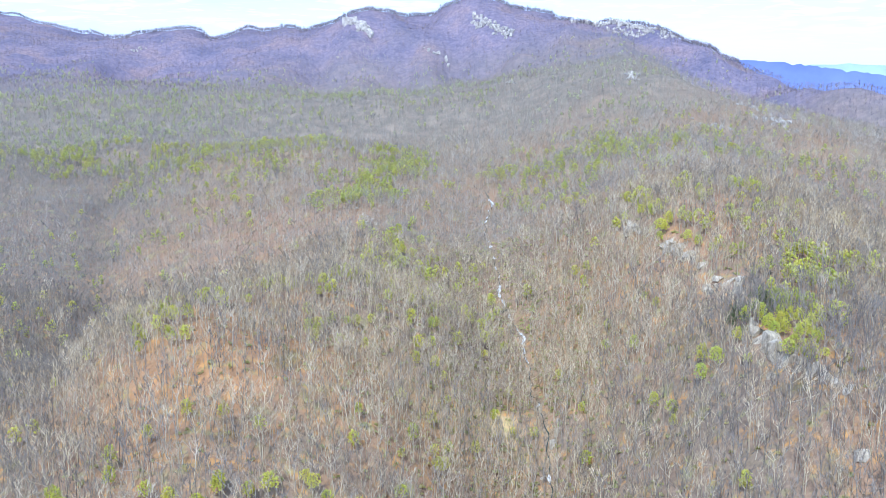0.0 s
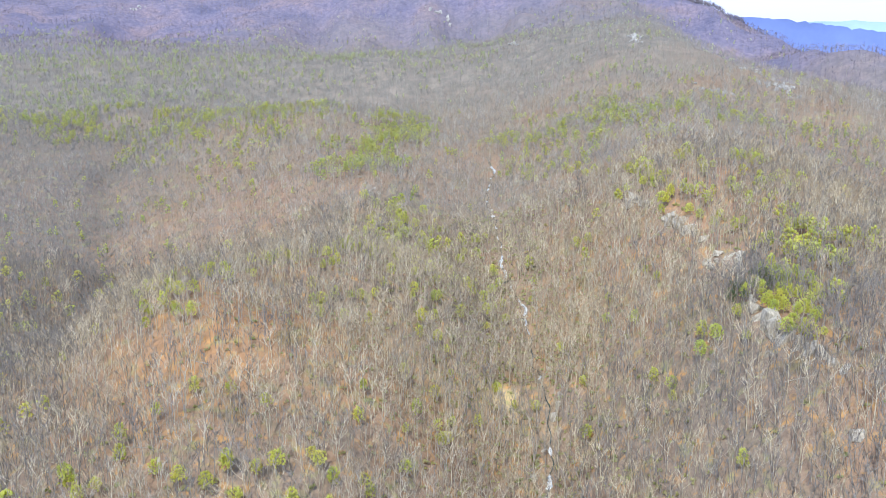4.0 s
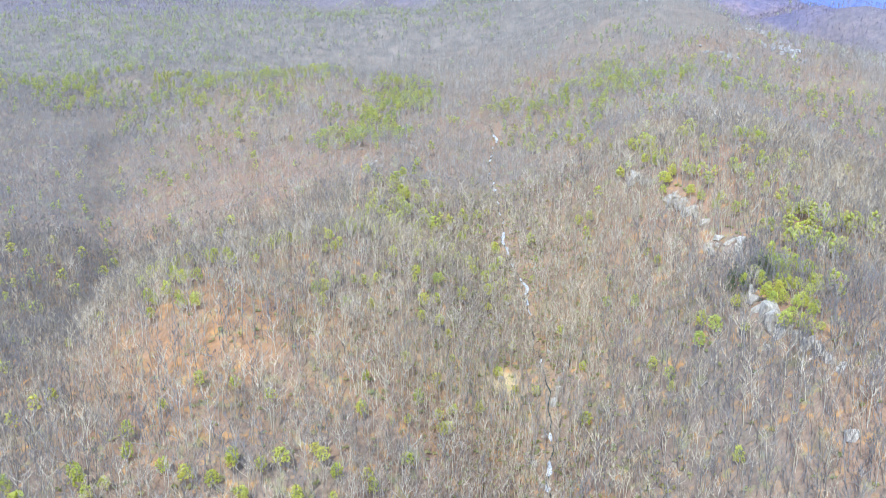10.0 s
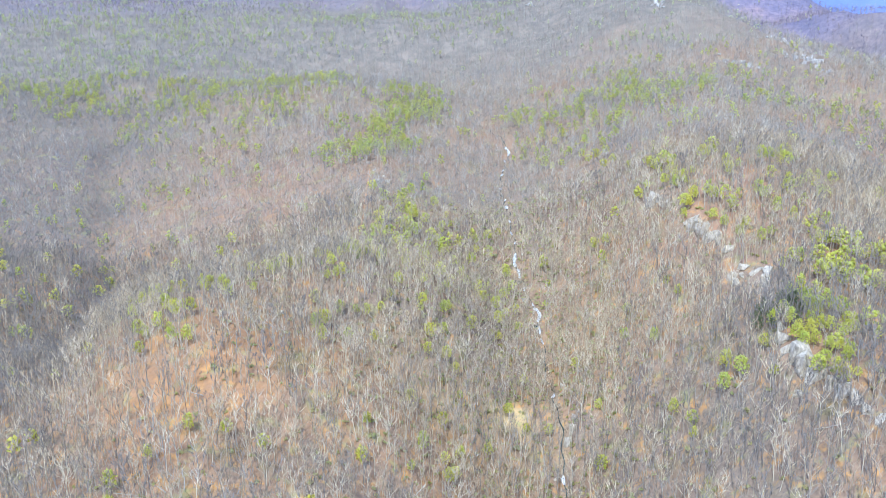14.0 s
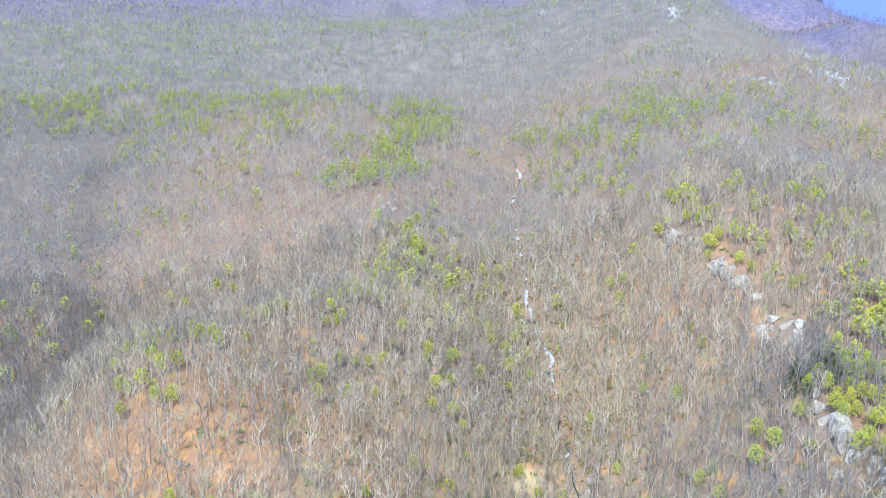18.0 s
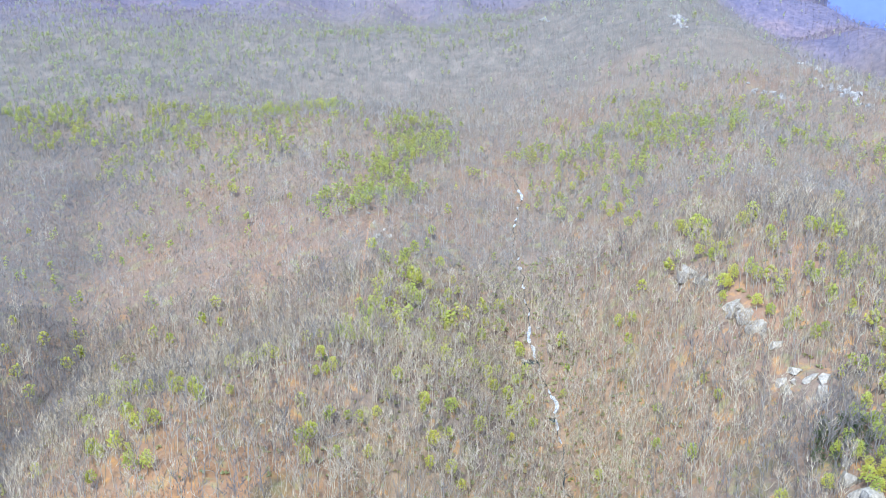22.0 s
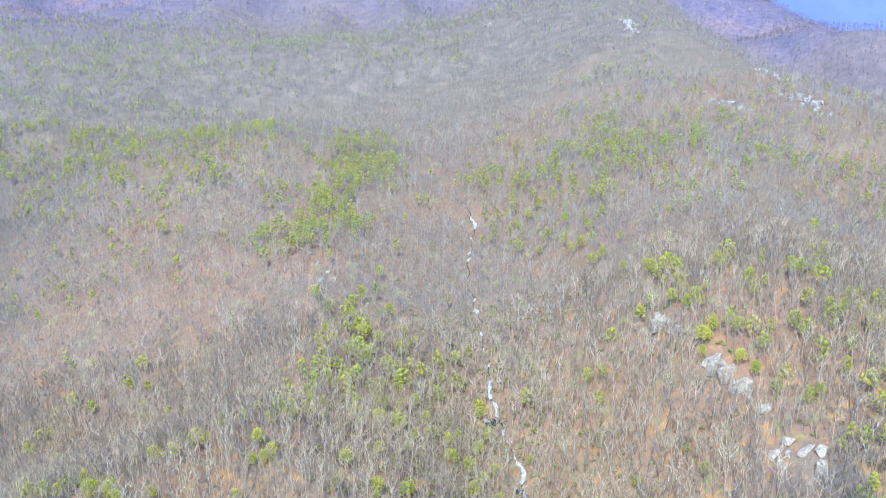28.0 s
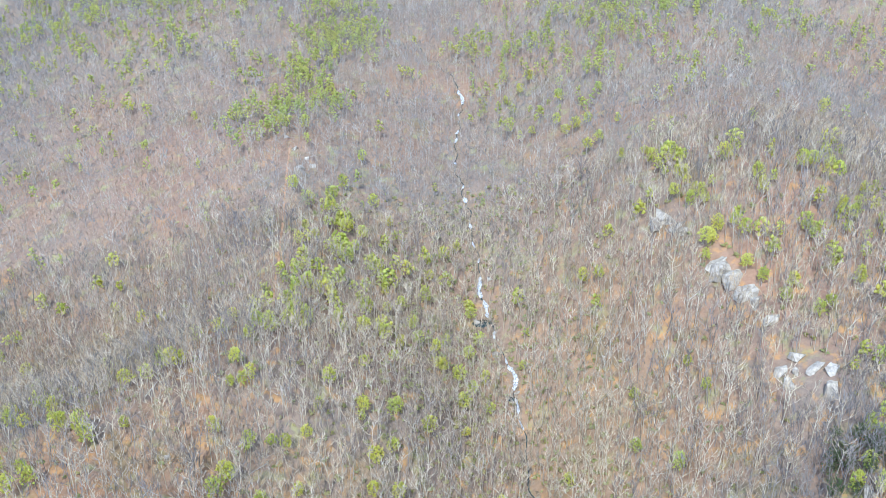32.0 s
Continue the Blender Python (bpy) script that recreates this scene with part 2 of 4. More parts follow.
def rock_material(name, light, dark):
    m, nt, b = material(name, 0.85)
    p = world_coords(nt)
    big = ramp(nt, noise_tex(nt, 0.22, 6, 0.65, p), [(0.34, dark), (0.52, tuple(0.5 * (u + v) for u, v in zip(light, dark))), (0.68, light)])
    streak = nt.nodes.new("ShaderNodeMapping")
    streak.inputs["Scale"].default_value = (1.0, 1.0, 0.18)
    nt.links.new(p, streak.inputs[0])
    stain = ramp(nt, noise_tex(nt, 0.9, 5, 0.6, streak.outputs[0]), [(0.42, (0.45, 0.44, 0.44)), (0.60, (1, 1, 1))])
    nt.links.new(mixed(nt, big, stain, 0.5, "MULTIPLY"), b.inputs["Base Color"])
    bump(nt, b, noise_tex(nt, 1.3, 8, 0.7, p), 0.9, 0.5)
    return m


LITTER = litter_material()
BARK = bark_material("pale_bark", [(0.0, (0.44, 0.405, 0.35)), (0.3, (0.51, 0.475, 0.41)), (0.65, (0.60, 0.56, 0.48)), (1.0, (0.70, 0.66, 0.57))])
TWIGS = bark_material("pale_twigs", [(0.0, (0.32, 0.29, 0.25)), (0.35, (0.39, 0.36, 0.31)), (0.7, (0.49, 0.455, 0.39)), (1.0, (0.61, 0.57, 0.485))])
TAN_BARK = bark_material("tan_bark", [(0.0, (0.35, 0.30, 0.25)), (0.4, (0.47, 0.41, 0.34)), (1.0, (0.62, 0.56, 0.47))])
TAN_TWIGS = bark_material("tan_twigs", [(0.0, (0.316, 0.229, 0.166)), (0.5, (0.428, 0.328, 0.237)), (1.0, (0.541, 0.438, 0.323))])
DARK_BARK = bark_material("grey_bark", [(0.0, (0.28, 0.262, 0.235)), (0.5, (0.36, 0.336, 0.302)), (1.0, (0.45, 0.423, 0.38))])
DARK_TWIGS = bark_material("grey_twigs", [(0.0, (0.245, 0.232, 0.215)), (0.5, (0.31, 0.296, 0.276)), (1.0, (0.385, 0.366, 0.34))])
SLOPE_BARK = bark_material("slope_bark", [(0.0, (0.408, 0.35, 0.259)), (0.35, (0.571, 0.50, 0.371)), (0.7, (0.694, 0.615, 0.463)), (1.0, (0.816, 0.74, 0.583))])
SLOPE_TWIGS = bark_material("slope_twigs", [(0.0, (0.235, 0.19, 0.144)), (0.35, (0.377, 0.315, 0.234)), (0.7, (0.561, 0.48, 0.358)), (1.0, (0.816, 0.72, 0.558))])
SLOPE_TAN = bark_material("slope_tan", [(0.0, (0.296, 0.205, 0.124)), (0.5, (0.490, 0.37, 0.234)), (1.0, (0.714, 0.57, 0.378))])
WOOD = [BARK, TWIGS, TAN_BARK, TAN_TWIGS, DARK_BARK, DARK_TWIGS]
# plateau wood: bark tones greyed and evened to stand for haze
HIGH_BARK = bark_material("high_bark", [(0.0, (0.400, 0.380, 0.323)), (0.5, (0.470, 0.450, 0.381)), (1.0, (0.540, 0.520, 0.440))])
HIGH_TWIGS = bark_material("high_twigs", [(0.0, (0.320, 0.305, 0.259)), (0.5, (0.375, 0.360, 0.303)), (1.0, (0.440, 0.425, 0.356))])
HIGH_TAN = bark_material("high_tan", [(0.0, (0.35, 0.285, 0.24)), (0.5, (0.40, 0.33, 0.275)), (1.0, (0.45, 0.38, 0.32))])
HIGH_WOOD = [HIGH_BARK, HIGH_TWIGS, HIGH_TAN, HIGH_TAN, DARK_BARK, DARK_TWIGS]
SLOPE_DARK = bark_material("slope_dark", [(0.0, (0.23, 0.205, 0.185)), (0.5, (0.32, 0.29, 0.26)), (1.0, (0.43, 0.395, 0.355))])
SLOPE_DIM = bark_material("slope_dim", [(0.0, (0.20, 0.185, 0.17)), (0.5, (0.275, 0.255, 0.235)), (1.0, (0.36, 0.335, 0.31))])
SLOPE_WOOD = [SLOPE_BARK, SLOPE_TWIGS, TAN_BARK, SLOPE_TAN, SLOPE_DARK, SLOPE_DIM]
NEEDLES = needle_material("pine_needles", [(0.0, (0.70, 0.71, 0.18)), (0.5, (0.79, 0.79, 0.22)), (1.0, (0.89, 0.88, 0.31))])
# distant copies of the needles, with haze greyed into their colour
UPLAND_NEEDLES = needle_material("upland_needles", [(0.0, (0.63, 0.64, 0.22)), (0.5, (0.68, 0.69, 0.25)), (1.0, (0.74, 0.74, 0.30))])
HAZED_NEEDLES = needle_material("hazed_needles", [(0.0, (0.63, 0.645, 0.37)), (0.5, (0.67, 0.685, 0.40)), (1.0, (0.72, 0.73, 0.45))])
HEMLOCK_NEEDLES = needle_material("hemlock_needles", [(0.0, (0.15, 0.19, 0.10)), (0.5, (0.21, 0.25, 0.13)), (1.0, (0.30, 0.33, 0.18))])
CLIFF_ROCK = rock_material("cliff_rock", (0.80, 0.77, 0.70), (0.34, 0.32, 0.31))
ROCK = rock_material("pale_gneiss", (0.78, 0.71, 0.58), (0.37, 0.33, 0.27))


# ---- the lie of the land: ridge and valley lines, (x, y, height) ----
RAVINE = [(60, 200, -15), (50, 300, -7), (48, 405, 9), (55, 460, 24), (53, 530, 33), (51, 600, 49), (42, 640, 59), (35, 790, 82), (47, 890, 94), (20, 990, 102), (0, 1080, 109)]
WEST_SPUR = [(-180, 200, 25), (-160, 300, 47), (-185, 420, 57), (-131, 451, 84), (-185, 488, 73), (-166, 505, 81), (-146, 512, 90), (-125, 521, 93), (-101, 538, 94), (-110, 480, 88), (-91, 502, 87), (-71, 545, 90), (-62, 600, 82), (-80, 680, 83), (-67, 762, 99), (-78, 867, 102), (-137, 922, 108)]
WEST_FLANK = [(-60, 350, 52), (-30, 420, 58), (-35, 480, 68), (-10, 540, 68), (-20, 600, 73), (0, 735, 80), (-23, 886, 99)]
WEST_VALLEY = [(-330, 330, 22), (-280, 480, 35), (-230, 560, 40), (-220, 640, 41), (-214, 678, 42), (-190, 570, 48), (-150, 582, 53), (-112, 622, 66), (-170, 668, 46), (-134, 693, 60), (-182, 722, 62), (-290, 725, 54), (-320, 850, 69), (-351, 910, 82), (-480, 1000, 105), (-520, 640, 53)]
EAST_FLANK = [(91, 380, 37), (83, 499, 52), (82, 604, 65), (105, 430, 58), (110, 675, 104), (85, 740, 99), (100, 520, 66)]
EAST_CREST = [(200, 200, 42), (140, 330, 69), (165, 370, 92), (155, 423, 96), (152, 523, 102), (143, 584, 111), (134, 627, 116), (132, 689, 119), (140, 789, 122), (209, 916, 138)]
EAST_BACK = [(185, 391, 96), (210, 575, 121), (206, 631, 132), (194, 698, 135), (330, 560, 80), (300, 700, 101), (265, 805, 122), (285, 965, 132), (340, 895, 117), (300, 330, 44)]
PLATEAU = [(-189, 865, 92), (-276, 931, 95), (-327, 964, 88), (-241, 1031, 121), (-331, 1069, 103), (-474, 1147, 114), (-355, 1150, 124), (-102, 1054, 126), (33, 1108, 115), (119, 1090, 125),
           (308, 1097, 153), (367, 1045, 153), (259, 1325, 199), (194, 1220, 162), (130, 1330, 148), (330, 1190, 171), (-235, 1160, 110), (-87, 1285, 103), (20, 1240, 116), (-137, 1403, 148), (-60, 1470, 166),
           (10, 1430, 156), (-300, 1330, 132), (-157, 1558, 160), (-60, 1610, 152), (108, 1546, 186), (220, 1620, 196), (308, 1500, 206), (319, 1570, 211), (322, 1770, 220), (160, 1680, 196), (520, 1450, 70), (460, 950, 120), (319, 1300, 193), (354, 1250, 178), (357, 1175, 171), (386, 1130, 160), (408, 1110, 151), (445, 1085, 145), (490, 1060, 132), (470, 1200, 100), (-480, 1600, 172), (-800, 1750, 195)]
MASSIF_WEST = [(-1246, 2700, 313), (-1206, 2700, 328), (-1151, 2700, 339), (-1087, 2700, 307), (-997, 2671, 286), (-898, 2612, 276), (-834, 2556, 267), (-761, 2492, 225), (-712, 2450, 240), (-655, 2400, 287), (-627, 2400, 290), (-585, 2400, 283), (-535, 2400, 243), (-507, 2400, 276), (-472, 2400, 293), (-419, 2380, 283), (-374, 2363, 291), (-337, 2349, 278), (-283, 2306, 296), (-239, 2268, 294), (-201, 2250, 322)]
MASSIF_EAST = [(-111, 2250, 319), (-51, 2250, 280), (0, 2250, 323), (47, 2250, 353), (87, 2250, 358), (127, 2250, 344), (180, 2250, 327), (259, 2250, 310), (286, 2250, 288), (352, 2250, 299), (432, 2250, 291), (471, 2250, 279), (517, 2275, 226), (563, 2300, 242), (648, 2313, 226), (690, 2300, 200), (640, 2060, 189), (600, 1760, 182), (585, 1580, 174), (595, 1480, 169), (615, 1420, 154), (650, 1370, 140), (560, 1280, 62)]
OUTSKIRTS = [(-1500, 1500, 210), (1500, 1200, 20), (-1200, 700, 120), (1000, 500, 20), (-800, 0, 20), (800, 0, 0), (0, -300, -30), (-600, 2000, 195), (0, 1950, 190), (520, 1700, 140), (740, 1900, 90), (710, 1600, 95), (790, 2120, 90), (1020, 2050, 40), (1000, 1750, 60), (960, 1450, 60), (-1200, 3300, 120), (0, 3200, 60), (1400, 3000, -60), (2500, 2000, -80)]

HOLLOW = [(-205, 480), (-225, 571), (-236, 634), (-250, 676), (-268, 735), (-292, 812), (-337, 951)]
LINES = np.array(RAVINE + WEST_SPUR + WEST_FLANK + WEST_VALLEY + EAST_FLANK + EAST_CREST + EAST_BACK + PLATEAU + MASSIF_WEST + MASSIF_EAST + OUTSKIRTS, float)


def kernel(a, b):
    r2 = ((a[:, None, :] - b[None]) ** 2).sum(-1)
    return r2 * np.log(r2 + 1e-9) / 2


def bend_sheet():
    """A thin plate bent over all the lines."""
    k = LINES[:, :2] / 500.0
    n = len(k)
    a = np.zeros((n + 3, n + 3))
    a[:n, :n] = kernel(k, k) + np.eye(n) * 5e-5
    a[:n, n:] = np.c_[np.ones(n), k]
    a[n:, :n] = a[:n, n:].T
    return k, np.linalg.solve(a, np.r_[LINES[:, 2], 0, 0, 0])


PLATE, BEND = bend_sheet()
rng = np.random.default_rng(7)
WAVES = [(rng.uniform(0, 6.28), rng.uniform(0, 6.28), length, high) for length, high in
         ((150, 2.2), (115, 2.0), (86, 1.6), (60, 1.3), (47, 1.0), (33, 0.7), (24, 0.5), (17, 0.35), (11, 0.25))]


def to_line(x, y, line):
    """Distance in plan from points to a line of (x, y, ...) stations."""
    best = np.full(len(x), 1e9)
    for (ax, ay, *_), (bx, by, *_) in zip(line, line[1:]):
        dx, dy = bx - ax, by - ay
        f = np.clip(((x - ax) * dx + (y - ay) * dy) / (dx * dx + dy * dy), 0, 1)
        best = np.minimum(best, np.hypot(x - ax - f * dx, y - ay - f * dy))
    return best


def land(x, y):
    """Height of the ground at arrays x, y."""
    x, y = np.atleast_1d(np.asarray(x, float)), np.atleast_1d(np.asarray(y, float))
    z = np.empty(len(x))
    n = len(PLATE)
    for i in range(0, len(x), 20000):
        q = np.c_[x[i:i + 20000], y[i:i + 20000]] / 500.0
        z[i:i + 20000] = kernel(q, PLATE) @ BEND[:n] + np.c_[np.ones(len(q)), q] @ BEND[n:]
    far = np.hypot(x, y - 700)
    z = z + (-90 - z) * np.clip((far - 2300) / 1000, 0, 1)
    grow = 1 + 1.2 * np.clip((y - 1500) / 900, 0, 1) * (far < 2600)
    for turn, phase, length, high in WAVES:
        s = 6.2832 / length
        z = z + high * 0.6 * grow * np.sin(s * (x * math.cos(turn) + y * math.sin(turn)) + phase + 1.3 * np.sin(0.7 * s * (y * math.cos(turn) - x * math.sin(turn)) + 2 * phase))
    face = np.exp(-((y - 1930) / 230) ** 2) * np.clip(1.4 - np.abs(x) / 1400, 0, 1)
    z = z + face * (11 * np.sin(x / 52 + 0.9 * np.sin(x / 37) + y / 210) + 7 * np.sin(x / 27 + y / 150 + 2) + 5 * np.sin(x / 15 - y / 90))
    z = z - 10.0 * np.exp(-(to_line(x, y, HOLLOW) / 16.0) ** 2)
    return z - 1.6 * np.exp(-(to_line(x, y, RAVINE) / 4.5) ** 2) * (y > 150)


def height(x, y):
    return float(land([x], [y])[0])


def mesh_of(name, verts, faces, mat):
    """A mesh from an array of corners and one of triangles."""
    me = bpy.data.meshes.new(name)
    me.vertices.add(len(verts))
    me.vertices.foreach_set("co", np.asarray(verts, np.float32).ravel())
    k = faces.shape[1]
    me.loops.add(len(faces) * k)
    me.loops.foreach_set("vertex_index", np.asarray(faces, np.int32).ravel())
    me.polygons.add(len(faces))
    me.polygons.foreach_set("loop_start", np.arange(0, len(faces) * k, k, dtype=np.int32))
    me.update(calc_edges=True)
    me.materials.append(mat)
    return me


def build_ground():
    u = np.linspace(-1, 1, 361)
    xs = 420 * u + 4500 * np.sign(u) * np.abs(u) ** 4.2
    v = np.linspace(0, 1, 370)
    ys = 230 + 1300 * v + 3300 * v ** 5
    ys = np.r_[-4300, -2500, -1200, -500, -100, 60, 150, 200, ys]
    gx, gy = np.meshgrid(xs, ys)
    z = land(gx.ravel(), gy.ravel())
    w, h = len(xs), len(ys)
    idx = np.arange(w * h).reshape(h, w)
    quads = np.stack([idx[:-1, :-1], idx[:-1, 1:], idx[1:, 1:], idx[1:, :-1]], -1).reshape(-1, 4)
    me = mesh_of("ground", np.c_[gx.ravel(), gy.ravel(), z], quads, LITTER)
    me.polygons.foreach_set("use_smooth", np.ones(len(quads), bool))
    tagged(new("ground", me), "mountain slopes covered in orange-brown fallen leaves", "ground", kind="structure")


build_ground()


# ---- building kit ----
def part(name, me, parent, label=""):
    ob = new(name, me)
    ob.parent = parent
    return tagged(ob, label)


def thing(name, x, y, z, label, category, group="", turn=0.0, size=1.0):
    ob = new(name)
    ob.empty_display_size = 0.5
    ob.matrix_basis = pose(x, y, z, 0, 0, turn) @ Matrix.Diagonal((size, size, size, 1))
    return tagged(ob, label, category, group)


class Shape:
    """Gathers corners and triangles; each triangle has a slot for its material."""

    def __init__(self):
        self.v, self.f, self.m = [], [], []

    def limb(self, a, b, ra, rb, slot, sides=3):
        a, b = np.array(a, float), np.array(b, float)
        d = (b - a) / (np.linalg.norm(b - a) + 1e-9)
        u = np.cross(d, (0.31, 0.9, 0.3) if abs(d[2]) > 0.8 else (0, 0, 1.0))
        u /= np.linalg.norm(u)
        w = np.cross(d, u)
        i = len(self.v)
        ring = [(math.cos(6.2832 * k / sides), math.sin(6.2832 * k / sides)) for k in range(sides)]
        self.v += [tuple(a + ra * (c * u + s * w)) for c, s in ring]
        if rb > 0.012:
            self.v += [tuple(b + rb * (c * u + s * w)) for c, s in ring]
            for k in range(sides):
                n = (k + 1) % sides
                self.f += [(i + k, i + n, i + sides + n), (i + k, i + sides + n, i + sides + k)]
                self.m += [slot, slot]
        else:
            self.v.append(tuple(b))
            for k in range(sides):
                self.f.append((i + k, i + (k + 1) % sides, i + sides))
                self.m.append(slot)

    def sliver(self, a, b, width, slot, rnd):
        a, b = np.array(a, float), np.array(b, float)
        s = np.cross(b - a, rnd.normal(size=3))
        s *= width / (np.linalg.norm(s) + 1e-9) / 2
        i = len(self.v)
        self.v += [tuple(a - s), tuple(a + s), tuple(b)]
        self.f.append((i, i + 1, i + 2))
        self.m.append(slot)

    def tuft(self, c, r, slot, rnd):
        """A ragged eight-sided clump."""
        i = len(self.v)
        dirs = np.array([(1, 0, 0), (0, 1, 0), (-1, 0, 0), (0, -1, 0), (0, 0, 1), (0, 0, -0.7)], float)
        dirs = dirs * rnd.uniform(0.65, 1.3, (6, 1)) + rnd.normal(0, 0.22, (6, 3))
        self.v += [tuple(np.array(c) + r * d) for d in dirs]
        for k in range(4):
            n = (k + 1) % 4
            self.f += [(i + k, i + n, i + 4), (i + n, i + k, i + 5)]
            self.m += [slot, slot]

    def arrays(self):
        return np.array(self.v, float), np.array(self.f, np.int32), np.array(self.m, np.int32)


def around(azimuth, climb):
    return np.array([math.cos(azimuth) * math.cos(climb), math.sin(azimuth) * math.cos(climb), math.sin(climb)])


def hardwood(seed, limbs, forks, twigs, sides=3, tone=0, twig_width=0.13):
    """A leafless forest tree 17 m high: bent trunk, spreading limbs that fork, a brush of twigs. tone picks the pair of slots for wood and twigs."""
    r = np.random.default_rng(seed)
    s, high, wood, fine = Shape(), 17.0, 2 * tone, 2 * tone + 1
    lean = r.normal(0, 0.5, 2)
    pts = [np.array([0, 0, -1.2]), np.array([*(lean * 0.5), high * 0.33]), np.array([*(lean * 1.4 + r.normal(0, 0.4, 2)), high * 0.66]),
           np.array([*(lean * 2 + r.normal(0, 0.6, 2)), high * 0.93])]
    radii = [0.19, 0.155, 0.11, 0.03] if sides > 3 else [0.17, 0.14, 0.10, 0.02]
    if sides == 3:
        s.limb(pts[0], pts[2], radii[0], radii[2], wood)
        s.limb(pts[2], pts[3], radii[2], 0.0, wood)
    else:
        for k in range(3):
            s.limb(pts[k], pts[k + 1], radii[k], radii[k + 1], wood, sides)
    start = r.uniform(0.26, 0.44)
    for k in range(limbs):
        f = start + (0.95 - start) * (k + r.uniform(0, 0.9)) / limbs
        seg = min(int(f * 3), 2)
        p = pts[seg] + (pts[seg + 1] - pts[seg]) * (f * 3 - seg)
        way = around(2.4 * k + r.uniform(-0.5, 0.5), r.uniform(0.7, 1.3))
        length = high * (0.39 - 0.19 * f) * r.uniform(0.75, 1.35)
        knee = p + way * length * 0.5
        if sides > 3:
            s.limb(p, knee, 0.11, 0.075, wood)
        else:
            s.limb(p, knee + way * 0.4, 0.12, 0.0, wood)
        for _ in range(forks):
            bend = way + np.array([0, 0, 0.45]) + r.normal(0, 0.34, 3)
            bend /= np.linalg.norm(bend)
            tip = knee + bend * length * r.uniform(0.45, 0.75)
            if sides > 3:
                s.limb(knee, tip, 0.07, 0.0, wood)
            else:
                s.sliver(knee, tip, 0.21, wood, r)
            for _ in range(twigs):
                q = knee + (tip - knee) * r.uniform(0.2, 1.0)
                d = bend * 0.9 + r.normal(0, 0.42, 3) + np.array([0, 0, 0.8])
                s.sliver(q, q + d / np.linalg.norm(d) * r.uniform(1.0, 2.4), twig_width * r.uniform(0.7, 1.3), fine, r)
    return s.arrays()


def sketch_tree(seed, limbs, twigs, wide, tone=0):
    """The same tree for distant slopes: a trunk and a fan of stout twigs."""
    r = np.random.default_rng(seed)
    s = Shape()
    s.limb((0, 0, -1), (r.normal(0, 0.5), r.normal(0, 0.5), 14.5), 0.085 * wide, 0.0, 2 * tone)
    for k in range(limbs):
        way = around(2.4 * k + r.uniform(-0.6, 0.6), r.uniform(0.5, 1.2))
        p = np.array([0, 0, r.uniform(4.5, 12.5)])
        tip = p + way * r.uniform(3.0, 5.0)
        s.sliver(p, tip, 0.22 * wide, 2 * tone + 1, r)
        for _ in range(twigs):
            q = p + (tip - p) * r.uniform(0.4, 1)
            d = way + r.normal(0, 0.5, 3) + np.array([0, 0, 0.7])
            s.sliver(q, q + d / np.linalg.norm(d) * r.uniform(1.5, 3.2), 0.30 * wide, 2 * tone + 1, r)
    return s.arrays()


def pine(seed, tufts, sprays, sides=4, bare=0.36, wide=1.0):
    """A pine 13 m high: bare lower stem, whorled boughs, a wide ragged crown of needle clumps. Slots: 0 wood, 1 needles."""
    r = np.random.default_rng(seed)
    s, high = Shape(), 13.0
    s.limb((0, 0, -1.2), (r.normal(0, 0.3), r.normal(0, 0.3), high * 0.95), 0.2, 0.05, 0, sides)
    low, fat = r.uniform(bare, bare + 0.14), r.uniform(2.9, 4.0) * wide
    side = r.uniform(0, 6.28)
    for k in range(tufts):
        f = (k + r.uniform(0, 1)) / tufts
        a = 2.4 * k + r.uniform(-0.4, 0.4)
        reach = fat * (4 * (0.2 + 0.78 * f) * (0.8 - 0.78 * f)) ** 0.5 * r.uniform(0.35, 1.1) * (1 + 0.25 * math.cos(a - side))
        z = high * (low + (0.98 - low) * f)
        c = np.array([math.cos(a) * reach, math.sin(a) * reach, z + r.uniform(-0.5, 0.5)])
        if k % 3 == 0:
            s.limb((0, 0, z - 0.5), c, 0.06, 0.0, 0)
        s.tuft(c, r.uniform(0.55, 1.15) * wide * (38 / tufts) ** 0.4 * (1.1 if tufts < 30 else 0.95), 1, r)
        for _ in range(sprays):
            d = r.normal(0, 1, 3) + np.array([0.6 * math.cos(a), 0.6 * math.sin(a), 0.5])
            d /= np.linalg.norm(d)
            s.sliver(c + d * 0.3, c + d * r.uniform(0.9, 1.8) * wide, 0.34, 1, r)
    return s.arrays()


def shrub(seed):
    r = np.random.default_rng(seed)
    s = Shape()
    for _ in range(3):
        s.tuft((r.normal(0, 0.7), r.normal(0, 0.7), r.uniform(0.5, 1.4)), r.uniform(0.5, 0.9), 0, r)
    for _ in range(8):
        a = np.array([r.normal(0, 0.5), r.normal(0, 0.5), 0.4])
        s.sliver(a, a + np.array([r.normal(0, 0.8), r.normal(0, 0.8), r.uniform(0.8, 2.4)]), 0.22, 0, r)
    return s.arrays()


def blob(x, y, cx, cy, a, b):
    return np.exp(-((x - cx) / a) ** 2 - ((y - cy) / b) ** 2)


